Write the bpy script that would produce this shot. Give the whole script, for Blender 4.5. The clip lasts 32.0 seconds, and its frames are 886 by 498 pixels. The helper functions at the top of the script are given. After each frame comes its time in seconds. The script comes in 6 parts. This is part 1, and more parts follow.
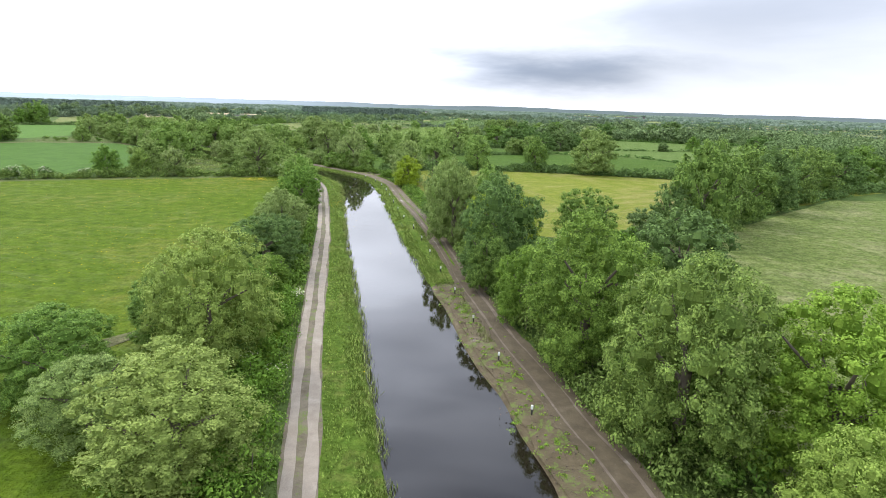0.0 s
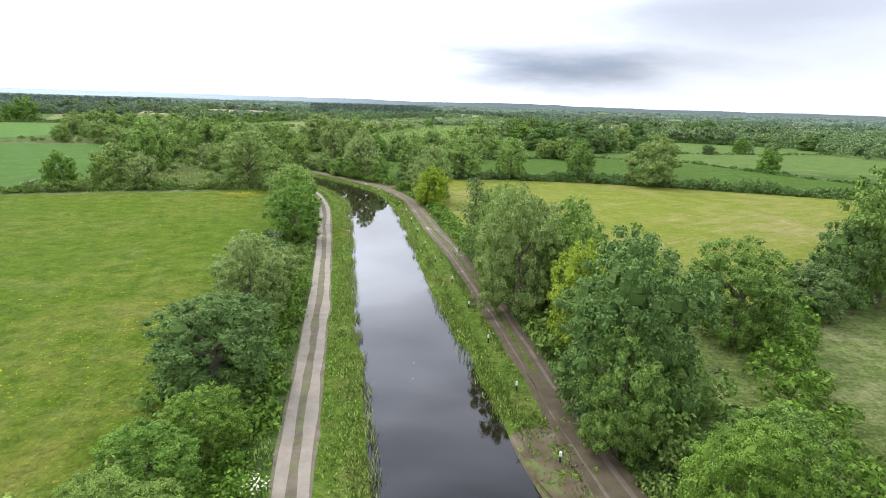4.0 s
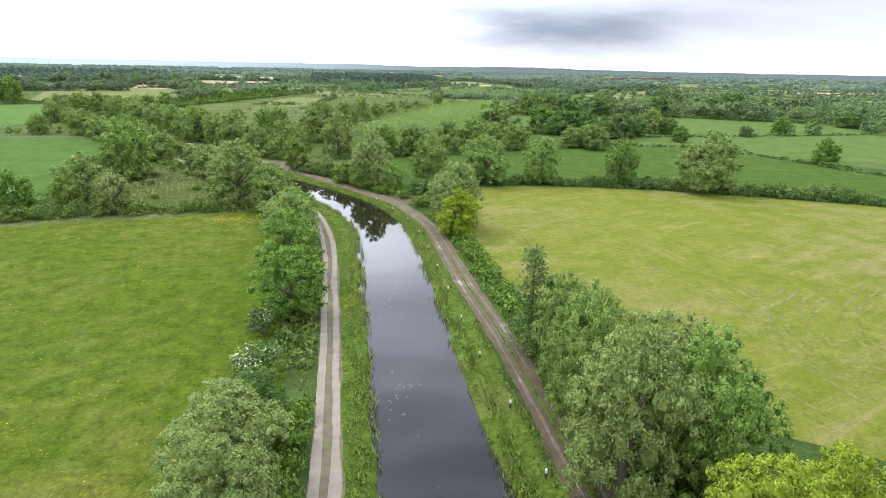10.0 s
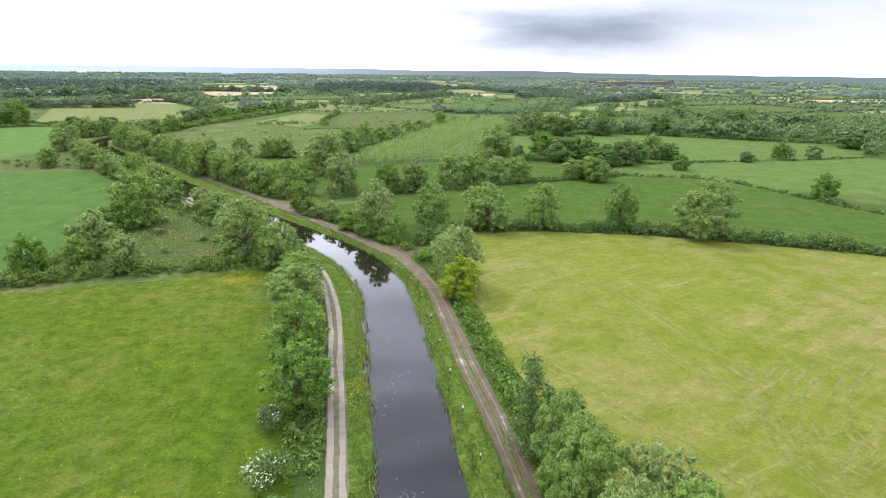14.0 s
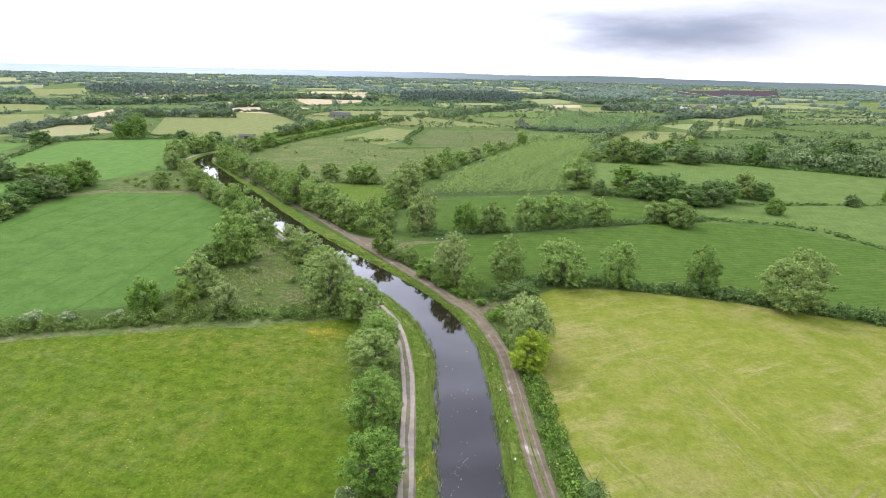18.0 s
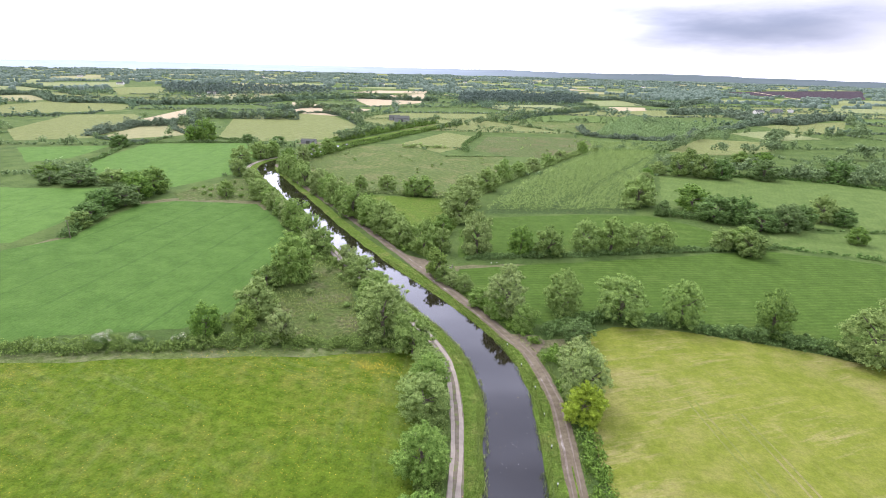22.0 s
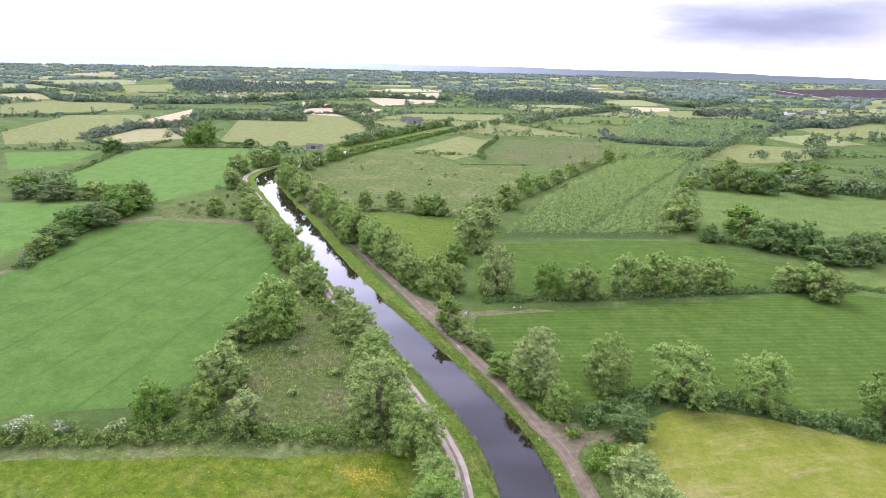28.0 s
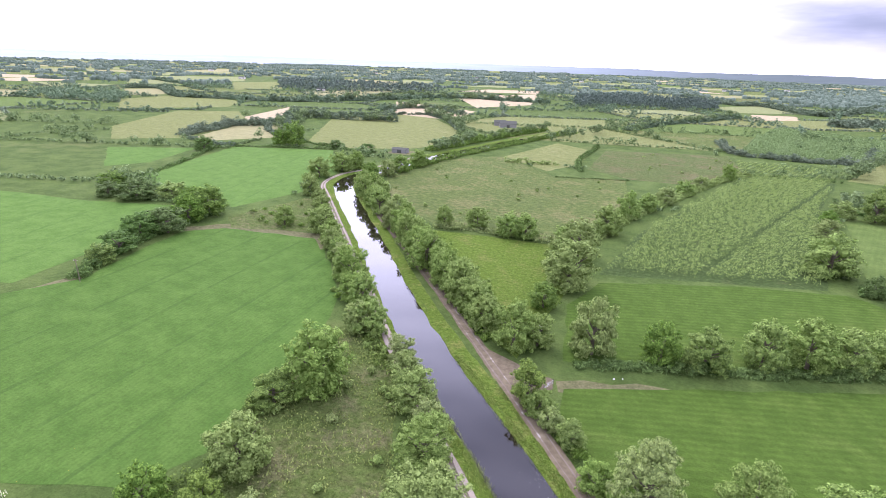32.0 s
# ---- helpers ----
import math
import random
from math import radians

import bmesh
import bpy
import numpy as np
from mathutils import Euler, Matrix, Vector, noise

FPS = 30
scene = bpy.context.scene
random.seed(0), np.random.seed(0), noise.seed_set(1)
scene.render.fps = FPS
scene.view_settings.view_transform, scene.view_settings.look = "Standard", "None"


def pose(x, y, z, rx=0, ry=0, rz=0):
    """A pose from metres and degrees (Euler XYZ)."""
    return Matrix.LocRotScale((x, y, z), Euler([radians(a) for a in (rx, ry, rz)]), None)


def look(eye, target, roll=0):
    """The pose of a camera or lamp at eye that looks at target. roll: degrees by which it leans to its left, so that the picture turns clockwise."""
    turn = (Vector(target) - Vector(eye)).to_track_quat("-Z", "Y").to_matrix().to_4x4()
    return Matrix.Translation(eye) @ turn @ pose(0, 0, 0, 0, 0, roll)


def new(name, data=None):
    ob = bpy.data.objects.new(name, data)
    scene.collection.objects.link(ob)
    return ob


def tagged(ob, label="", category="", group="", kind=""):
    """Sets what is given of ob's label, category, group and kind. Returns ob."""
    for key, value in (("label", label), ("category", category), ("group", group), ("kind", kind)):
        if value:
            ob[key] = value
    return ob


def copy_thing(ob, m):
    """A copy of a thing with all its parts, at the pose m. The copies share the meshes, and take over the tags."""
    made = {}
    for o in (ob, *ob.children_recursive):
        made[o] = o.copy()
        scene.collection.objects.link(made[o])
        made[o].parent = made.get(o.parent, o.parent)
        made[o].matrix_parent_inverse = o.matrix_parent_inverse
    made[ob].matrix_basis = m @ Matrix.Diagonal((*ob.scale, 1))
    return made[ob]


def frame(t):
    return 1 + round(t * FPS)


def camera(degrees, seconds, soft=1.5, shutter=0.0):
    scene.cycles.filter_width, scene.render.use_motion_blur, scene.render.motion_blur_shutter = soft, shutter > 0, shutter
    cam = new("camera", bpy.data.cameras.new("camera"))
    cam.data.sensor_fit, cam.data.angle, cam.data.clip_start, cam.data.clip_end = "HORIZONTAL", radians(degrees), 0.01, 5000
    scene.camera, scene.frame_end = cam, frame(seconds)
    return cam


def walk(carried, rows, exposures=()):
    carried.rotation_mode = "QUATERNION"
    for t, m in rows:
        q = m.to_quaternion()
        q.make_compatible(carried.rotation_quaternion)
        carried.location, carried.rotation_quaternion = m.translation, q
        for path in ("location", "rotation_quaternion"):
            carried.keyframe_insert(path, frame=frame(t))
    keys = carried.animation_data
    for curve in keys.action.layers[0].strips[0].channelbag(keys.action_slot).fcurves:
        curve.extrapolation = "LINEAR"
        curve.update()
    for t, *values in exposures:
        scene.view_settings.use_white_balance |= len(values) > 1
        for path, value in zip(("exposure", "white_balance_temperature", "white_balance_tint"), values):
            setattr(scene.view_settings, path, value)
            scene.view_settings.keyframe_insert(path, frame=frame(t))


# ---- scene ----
cam = camera(77.86, 32.0, soft=0.5)
# seconds, eye, target, roll
PATH = [
    (0, (-0.00, -0.00, 26.00), (0.03, 96.80, 0.90), 1.66),
    (0.5, (-0.82, 5.40, 25.65), (-0.98, 102.21, 0.62), 1.80),
    (1, (-1.53, 10.51, 25.48), (-1.87, 107.31, 0.41), 1.72),
    (1.5, (-2.33, 15.45, 25.47), (-2.79, 112.22, 0.26), 1.67),
    (2, (-3.10, 20.15, 25.46), (-3.83, 116.89, 0.15), 1.66),
    (2.5, (-3.93, 24.83, 25.45), (-5.14, 121.56, 0.10), 1.65),
    (3, (-4.75, 29.49, 25.37), (-6.22, 126.24, 0.13), 1.44),
    (3.5, (-5.79, 34.18, 25.62), (-7.18, 130.85, 0.05), 1.72),
    (5.5, (-9.37, 51.40, 26.64), (-10.98, 148.01, 0.89), 1.77),
    (6, (-9.97, 55.65, 27.02), (-11.83, 152.30, 1.41), 1.30),
    (6.5, (-10.77, 59.52, 28.23), (-12.70, 156.04, 2.16), 1.22),
    (7, (-11.66, 62.84, 29.18), (-13.59, 159.36, 3.13), 1.20),
    (7.5, (-12.33, 64.99, 29.97), (-14.32, 161.52, 3.92), 1.20),
    (8, (-12.72, 65.79, 30.62), (-14.87, 162.19, 4.13), 1.11),
    (8.5, (-13.02, 66.18, 31.29), (-15.19, 162.05, 2.91), 1.11),
    (9, (-13.18, 66.29, 31.87), (-15.25, 161.57, 1.58), 1.19),
    (9.5, (-13.16, 66.07, 33.34), (-15.17, 160.94, 1.79), 1.22),
    (10, (-12.96, 66.13, 34.70), (-15.07, 161.00, 3.17), 1.14),
    (10.5, (-12.77, 66.42, 36.02), (-14.98, 161.33, 4.59), 1.05),
    (11, (-12.69, 66.78, 37.43), (-14.95, 161.72, 6.11), 0.95),
    (11.5, (-12.73, 67.04, 39.06), (-14.98, 162.00, 7.81), 0.91),
    (12, (-12.77, 67.26, 40.79), (-15.05, 162.25, 9.62), 0.89),
    (12.5, (-12.82, 67.42, 42.67), (-15.22, 162.40, 11.47), 0.84),
    (13, (-12.79, 67.45, 44.54), (-15.40, 162.42, 13.35), 0.78),
    (13.5, (-12.84, 67.49, 46.46), (-15.58, 162.46, 15.27), 0.75),
    (14, (-12.97, 67.58, 48.48), (-15.72, 162.56, 17.32), 0.77),
    (14.5, (-13.06, 67.78, 50.51), (-15.81, 162.77, 19.40), 0.76),
    (16.5, (-13.02, 67.71, 58.72), (-16.35, 162.67, 27.56), 0.65),
    (17, (-13.09, 67.90, 60.81), (-18.67, 162.74, 29.58), 0.76),
    (17.5, (-13.17, 68.11, 62.57), (-23.61, 162.58, 31.49), 1.00),
    (18, (-13.33, 68.26, 64.57), (-29.72, 161.89, 33.50), 1.29),
    (18.5, (-13.43, 68.32, 66.73), (-33.46, 161.22, 35.60), 1.43),
    (19, (-13.56, 68.50, 69.11), (-35.68, 160.82, 37.68), 1.54),
    (19.5, (-13.60, 68.71, 70.53), (-36.97, 160.77, 39.25), 1.60),
    (20, (-13.71, 69.23, 72.05), (-37.99, 161.05, 40.76), 1.56),
    (20.5, (-13.99, 69.85, 73.17), (-38.87, 161.49, 41.79), 1.59),
    (21, (-14.32, 70.74, 73.62), (-39.59, 162.19, 42.03), 1.52),
    (21.5, (-14.56, 71.96, 73.79), (-40.16, 163.26, 42.04), 1.49),
    (22, (-14.96, 73.37, 73.90), (-40.80, 164.56, 42.02), 1.42),
    (22.5, (-15.46, 75.18, 74.08), (-41.53, 166.25, 42.04), 1.36),
    (23, (-16.07, 77.22, 74.36), (-42.34, 168.18, 42.15), 1.39),
    (23.5, (-16.71, 79.76, 74.60), (-43.20, 170.60, 42.25), 1.27),
    (24, (-17.39, 82.35, 74.81), (-44.13, 173.09, 42.39), 1.26),
    (24.5, (-18.27, 85.01, 74.96), (-45.19, 175.71, 42.58), 1.34),
    (25, (-19.16, 87.83, 75.18), (-46.25, 178.50, 42.83), 1.30),
    (25.5, (-20.16, 90.98, 75.52), (-47.43, 181.57, 43.13), 1.34),
    (27.5, (-24.87, 105.43, 76.74), (-52.65, 195.79, 44.13), 1.38),
    (28, (-25.73, 109.46, 76.74), (-53.84, 199.77, 44.27), 1.47),
    (28.5, (-26.78, 113.76, 76.92), (-55.21, 203.94, 44.38), 1.37),
    (29, (-27.88, 118.05, 77.02), (-56.55, 208.15, 44.47), 1.33),
    (29.5, (-29.29, 122.19, 77.06), (-58.08, 212.25, 44.49), 1.33),
    (30, (-30.44, 126.25, 77.25), (-59.77, 216.13, 44.69), 1.51),
    (30.5, (-31.79, 130.54, 77.42), (-65.57, 218.81, 44.75), 1.69),
    (31, (-33.37, 134.92, 77.27), (-73.19, 220.61, 44.53), 2.02),
    (31.5, (-34.81, 139.29, 77.26), (-76.58, 224.02, 44.45), 2.07),
    (32, (-36.58, 143.84, 77.26), (-79.31, 228.04, 44.35), 1.95),
]
walk(cam, [(t, look(e, g, r)) for t, e, g, r in PATH], [(0, 0.0, 6500, 10), (9, 0.0, 6500, 10), (17, 0.0, 6450, 15), (23, 0.12, 6220, 25), (32, 0.18, 6080, 33)])

# ---- light ----
world = bpy.data.worlds.new("overcast_sky")
scene.world = world
world.use_nodes = True
wn, wl = world.node_tree.nodes, world.node_tree.links
wn.clear()


def wnode(kind, **values):
    n = wn.new(kind)
    for k, v in values.items():
        n.inputs[k].default_value = v
    return n


SUN_AZ, SUN_EL = radians(308), radians(48)  # compass bearing of the light, from north (+y) through east (+x)
sky = wn.new("ShaderNodeTexSky")
sky.sky_type, sky.sun_disc = "NISHITA", False
sky.sun_elevation, sky.sun_rotation = SUN_EL, SUN_AZ
way = wn.new("ShaderNodeTexCoord")
split = wn.new("ShaderNodeSeparateXYZ")
wl.new(way.outputs["Generated"], split.inputs[0])


def wmath(op, a, b=None, clamp=False):
    n = wn.new("ShaderNodeMath")
    n.operation, n.use_clamp = op, clamp
    for i, v in enumerate((a, b)):
        if v is None:
            continue
        if isinstance(v, (int, float)):
            n.inputs[i].default_value = v
        else:
            wl.new(v, n.inputs[i])
    return n.outputs[0]


# a broken layer of cloud: soft white, with flat grey bases low in the north-east
stretch = wn.new("ShaderNodeMapping")
stretch.inputs["Scale"].default_value = (1, 1, 4.5)
wl.new(way.outputs["Generated"], stretch.inputs[0])
puffs = wnode("ShaderNodeTexNoise", Scale=3.2, Detail=5.0, Roughness=0.50, Distortion=0.25)
wl.new(stretch.outputs[0], puffs.inputs["Vector"])
azim = wmath("ARCTAN2", split.outputs["X"], split.outputs["Y"])


wisps = wnode("ShaderNodeTexNoise", Scale=9.0, Detail=4.0, Roughness=0.6)
wl.new(stretch.outputs[0], wisps.inputs["Vector"])
azim = wmath("ADD", azim, wmath("MULTIPLY", wmath("SUBTRACT", puffs.outputs["Fac"], 0.5), 0.55))
height = wmath("ADD", split.outputs["Z"], wmath("MULTIPLY", wmath("SUBTRACT", wisps.outputs["Fac"], 0.5), 0.034))


def bank(az, el, waz, wel):
    """A soft oval of cloud base round a bearing and a height, in degrees."""
    u = wmath("DIVIDE", wmath("SUBTRACT", azim, radians(az)), radians(waz))
    v = wmath("DIVIDE", wmath("SUBTRACT", height, math.sin(radians(el))), radians(wel))
    r2 = wmath("ADD", wmath("MULTIPLY", u, u), wmath("MULTIPLY", v, v))
    return wmath("EXPONENT", wmath("MULTIPLY", r2, -1.0))


low = wmath("MULTIPLY", bank(10.5, 3.5, 12.5, 2.0), 0.75)
tail = wmath("MULTIPLY", bank(4.0, 2.9, 10, 1.2), 0.42)
high = wmath("MULTIPLY", bank(29, 9.0, 20, 3.6), 0.42)
grey = wmath("MAXIMUM", wmath("MAXIMUM", low, tail), high)
overhead = wmath("MULTIPLY", wmath("SUBTRACT", split.outputs["Z"], 0.20), 2.0, clamp=True)
mottle = wmath("MULTIPLY", overhead, wmath("MULTIPLY", wmath("SUBTRACT", puffs.outputs["Fac"], 0.36), 3.0), clamp=True)
shade = wmath("MAXIMUM", grey, wmath("MULTIPLY", mottle, 0.60))
cloud = wn.new("ShaderNodeMixRGB")
cloud.inputs[1].default_value, cloud.inputs[2].default_value = (0.93, 0.975, 1.09, 1), (0.095, 0.155, 0.285, 1)
wl.new(shade, cloud.inputs[0])
dull = wmath("SUBTRACT", 1.0, wmath("MULTIPLY", bank(20, 5, 35, 8), 0.36))
zenith = wmath("ADD", 1.0, wmath("MULTIPLY", wmath("SUBTRACT", split.outputs["Z"], 0.22), 1.5, clamp=True))
glare = wmath("ADD", wmath("MULTIPLY", dull, zenith), wmath("MULTIPLY", bank(-38, 20, 34, 14), 2.5))  # thin cloud before the sun
lit = wn.new("ShaderNodeMixRGB")
lit.blend_type, lit.inputs[0].default_value = "MULTIPLY", 1.0
wl.new(cloud.outputs[0], lit.inputs[1])
wl.new(glare, lit.inputs[2])
b_sky, b_cloud = wnode("ShaderNodeBackground", Strength=0.10), wnode("ShaderNodeBackground", Strength=1.68)
wl.new(sky.outputs[0], b_sky.inputs[0])
wl.new(lit.outputs[0], b_cloud.inputs[0])
cover = wnode("ShaderNodeMixShader", Fac=0.86)
wl.new(b_sky.outputs[0], cover.inputs[1])
wl.new(b_cloud.outputs[0], cover.inputs[2])
wout = wn.new("ShaderNodeOutputWorld")
wl.new(cover.outputs[0], wout.inputs[0])

sun = new("sun", bpy.data.lights.new("sun", "SUN"))
sun.data.energy, sun.data.angle, sun.data.color = 1.9, radians(10), (1.0, 0.96, 0.9)
sun.matrix_world = look((math.sin(SUN_AZ) * 100, math.cos(SUN_AZ) * 100, math.tan(SUN_EL) * 100), (0, 0, 0))
scene.view_settings.exposure = 0.0


# ---- materials ----
class Mat:
    """A small builder of node materials."""

    def __init__(self, name, rough=0.8, spec=0.3):
        self.m = bpy.data.materials.new(name)
        self.m.use_nodes = True
        self.n, self.l = self.m.node_tree.nodes, self.m.node_tree.links
        self.b = self.n["Principled BSDF"]
        self.b.inputs["Roughness"].default_value = rough
        self.b.inputs["Specular IOR Level"].default_value = spec
        self.at = self.n.new("ShaderNodeTexCoord").outputs["Object"]

    def link(self, a, b):
        if isinstance(a, (int, float)):
            b.default_value = a
        elif isinstance(a, tuple):
            b.default_value = (*a, 1) if len(a) == 3 else a
        else:
            self.l.new(a, b)

    def place(self, scale=(1, 1, 1), turn=0.0, shift=(0, 0, 0)):
        first, then = self.n.new("ShaderNodeMapping"), self.n.new("ShaderNodeMapping")
        first.inputs["Rotation"].default_value, first.inputs["Location"].default_value = (0, 0, radians(turn)), shift
        then.inputs["Scale"].default_value = scale
        self.l.new(self.at, first.inputs[0])
        self.l.new(first.outputs[0], then.inputs[0])
        return then.outputs[0]

    def noise(self, size, detail=4.0, rough=0.55, vector=None, distort=0.0):
        n = self.n.new("ShaderNodeTexNoise")
        n.inputs["Scale"].default_value, n.inputs["Detail"].default_value = 1 / size, detail
        n.inputs["Roughness"].default_value, n.inputs["Distortion"].default_value = rough, distort
        self.l.new(vector or self.at, n.inputs["Vector"])
        return n.outputs["Fac"]

    def bands(self, size, turn=0.0, distort=0.0, detail=2.0):
        n = self.n.new("ShaderNodeTexWave")
        n.inputs["Scale"].default_value = 0.314 / size
        n.inputs["Distortion"].default_value, n.inputs["Detail"].default_value = distort, detail
        n.inputs["Detail Scale"].default_value = 0.4
        self.l.new(self.place(turn=turn), n.inputs["Vector"])
        return n.outputs["Fac"]

    def math(self, op, a, b=0.0, clamp=False):
        n = self.n.new("ShaderNodeMath")
        n.operation, n.use_clamp = op, clamp
        self.link(a, n.inputs[0])
        self.link(b, n.inputs[1])
        return n.outputs[0]

    def span(self, v, lo, hi):
        n = self.n.new("ShaderNodeMapRange")
        n.interpolation_type = "SMOOTHSTEP"
        n.inputs["From Min"].default_value, n.inputs["From Max"].default_value = lo, hi
        self.link(v, n.inputs["Value"])
        return n.outputs["Result"]

    def mix(self, fac, a, b, kind="MIX"):
        n = self.n.new("ShaderNodeMixRGB")
        n.blend_type = kind
        for v, s in zip((fac, a, b), n.inputs):
            self.link(v, s)
        return n.outputs[0]

    def tone(self, colour, hue=0.5, sat=1.0, value=1.0):
        n = self.n.new("ShaderNodeHueSaturation")
        for k, v in (("Hue", hue), ("Saturation", sat), ("Value", value), ("Color", colour)):
            self.link(v, n.inputs[k])
        return n.outputs[0]

    def bump(self, v, height, strength=1.0):
        n = self.n.new("ShaderNodeBump")
        n.inputs["Distance"].default_value, n.inputs["Strength"].default_value = height, strength
        self.l.new(v, n.inputs["Height"])
        self.l.new(n.outputs[0], self.b.inputs["Normal"])

    def done(self, colour):
        self.link(colour, self.b.inputs["Base Color"])
        return self.m


def leaf(name, colour, tip, lets=0.28, grain=0.16):
    """Foliage: leaf by leaf and plant by plant a little different, and light comes through it."""
    k = Mat(name, 0.75, 0.10)
    geo = k.n.new("ShaderNodeNewGeometry")
    isle, here = geo.outputs["Random Per Island"], geo.outputs["Position"]
    each = k.n.new("ShaderNodeObjectInfo").outputs["Random"]
    c = k.mix(k.span(k.math("ADD", k.math("MULTIPLY", isle, 0.45), k.math("MULTIPLY", k.noise(1.6, 3, 0.6, here), 0.7)), 0.3, 0.95), colour, tip)
    c = k.tone(c, hue=k.math("ADD", 0.488, k.math("MULTIPLY", each, 0.020)), sat=k.math("ADD", 0.92, k.math("MULTIPLY", each, 0.14)),
               value=k.math("ADD", 0.24, k.math("ADD", k.math("MULTIPLY", isle, 0.30), k.math("MULTIPLY", k.noise(grain, 3, 0.75, here), 1.34))))
    k.link(c, k.b.inputs["Base Color"])
    t = k.n.new("ShaderNodeBsdfTranslucent")
    k.l.new(c, t.inputs[0])
    s = k.n.new("ShaderNodeMixShader")
    s.inputs[0].default_value = lets
    k.l.new(k.b.outputs[0], s.inputs[1])
    k.l.new(t.outputs[0], s.inputs[2])
    k.l.new(s.outputs[0], k.n["Material Output"].inputs[0])
    return k.m


LEAF = {
    "ash": leaf("leaf_ash", (0.134, 0.214, 0.046), (0.276, 0.384, 0.102)),
    "mid": leaf("leaf_mid", (0.087, 0.158, 0.030), (0.227, 0.343, 0.073)),
    "dark": leaf("leaf_dark", (0.071, 0.131, 0.034), (0.174, 0.277, 0.075)),
    "lime": leaf("leaf_lime", (0.092, 0.168, 0.024), (0.238, 0.360, 0.062)),
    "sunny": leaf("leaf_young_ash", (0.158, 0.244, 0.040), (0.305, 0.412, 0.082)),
    "grey": leaf("leaf_willow", (0.148, 0.224, 0.062), (0.318, 0.425, 0.120)),
    "bramble": leaf("leaf_bramble", (0.074, 0.136, 0.020), (0.207, 0.321, 0.059)),
    "hedge": leaf("leaf_hedgerow", (0.088, 0.150, 0.052), (0.200, 0.297, 0.112)),
    # far and distant: pale blue haze of distance painted into the leaf colour
    "far": leaf("leaf_far_haze", (0.114, 0.172, 0.098), (0.18, 0.242, 0.142)),
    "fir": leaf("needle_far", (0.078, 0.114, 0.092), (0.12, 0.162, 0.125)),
    "distant": leaf("leaf_distant_haze", (0.118, 0.172, 0.12), (0.17, 0.225, 0.162)),
    "pine": leaf("needle_young", (0.165, 0.262, 0.095), (0.26, 0.37, 0.145)),
    "yellow": leaf("leaf_gold_green", (0.190, 0.275, 0.020), (0.345, 0.455, 0.042)),
    "sapling": leaf("leaf_sapling", (0.190, 0.290, 0.075), (0.315, 0.425, 0.118)),
    "reed": leaf("reed_blade", (0.165, 0.245, 0.050), (0.30, 0.38, 0.095)),
    "tuft": leaf("short_grass_tuft", (0.15, 0.25, 0.035), (0.26, 0.37, 0.06)),
    "gold": leaf("buttercup", (0.55, 0.40, 0.02), (0.70, 0.52, 0.03), 0.1),
    "bloom": leaf("hawthorn_blossom", (0.72, 0.68, 0.5), (0.88, 0.84, 0.66), 0.2),
}


def bark():
    k = Mat("bark", 0.9, 0.2)
    v = k.noise(0.25, 5, 0.65, k.place((1, 1, 0.25)))
    k.bump(v, 0.04)
    return k.done(k.mix(v, (0.07, 0.055, 0.04), (0.20, 0.17, 0.13)))


BARK = bark()


def grass(name, dark, light, dry, patch=9.0, lumps=0.10, dryness=(0.55, 0.8), rows=None, flowers=None, tram=None, streak=None):
    """Grass or crop: colour at three scales, tufted relief, and what the field shows of rows, wheel lines or flowers."""
    k = Mat(name, 0.95, 0.05)
    dark, light, dry = (tuple(0.76 * v for v in c) for c in (dark, light, dry))
    big, mid, fine = k.noise(patch * 4, 3), k.noise(patch * 0.5, 5, 0.6), k.noise(0.5, 5, 0.7)
    c = k.mix(k.span(mid, 0.3, 0.7), dark, light)
    c = k.mix(k.span(k.math("ADD", k.math("MULTIPLY", big, 0.65), k.math("MULTIPLY", mid, 0.35)), *dryness), c, dry)
    if streak:
        *lays, tint = streak
        for j, (turn, amount) in enumerate(lays):
            v = k.noise(2.6, 6, 0.75, k.place((0.16, 1, 1), turn, (31 * j, 0, 0)), 0.5)
            zone = k.span(k.noise(38.0, 2, 0.5, k.place(shift=(90 * j, 40, 0))), 0.42, 0.58)
            c = k.mix(k.math("MULTIPLY", k.math("MULTIPLY", k.span(v, 0.46, 0.72), zone), amount), c, tint)
    if rows:
        size, turn, amount = rows
        c = k.mix(k.math("MULTIPLY", k.bands(size, turn, 1.2), amount), c, tuple(v * 0.55 for v in dark))
    if tram:
        gap, turn, tint = tram
        lines = k.math("MULTIPLY", k.span(k.bands(gap, turn, 0.5, 1.0), 0.982, 0.998), k.span(k.noise(14.0, 3), 0.3, 0.6))
        c = k.mix(k.math("MULTIPLY", lines, 0.5), c, tint)
    if flowers:
        tint, amount = flowers
        v = k.math("MULTIPLY", k.span(k.noise(0.45, 2, 0.8), 0.60, 0.70), k.span(k.noise(26.0, 4, 0.6), *amount))
        c = k.mix(k.math("MULTIPLY", v, 0.75), c, tint)
    tuft = k.noise(1.7, 4, 0.7)
    deep = min(1.3, 0.42 + 3.0 * lumps)
    c = k.tone(c, value=k.math("ADD", 1 - 0.5 * deep, k.math("ADD", k.math("MULTIPLY", k.span(fine, 0.22, 0.78), 0.52 * deep), k.math("MULTIPLY", k.span(tuft, 0.22, 0.78), 0.48 * deep))))
    h = k.math("ADD", fine, k.math("MULTIPLY", k.noise(2.0, 4), 1.6))
    k.bump(h, lumps * 4, 0.9)
    return k.done(c)


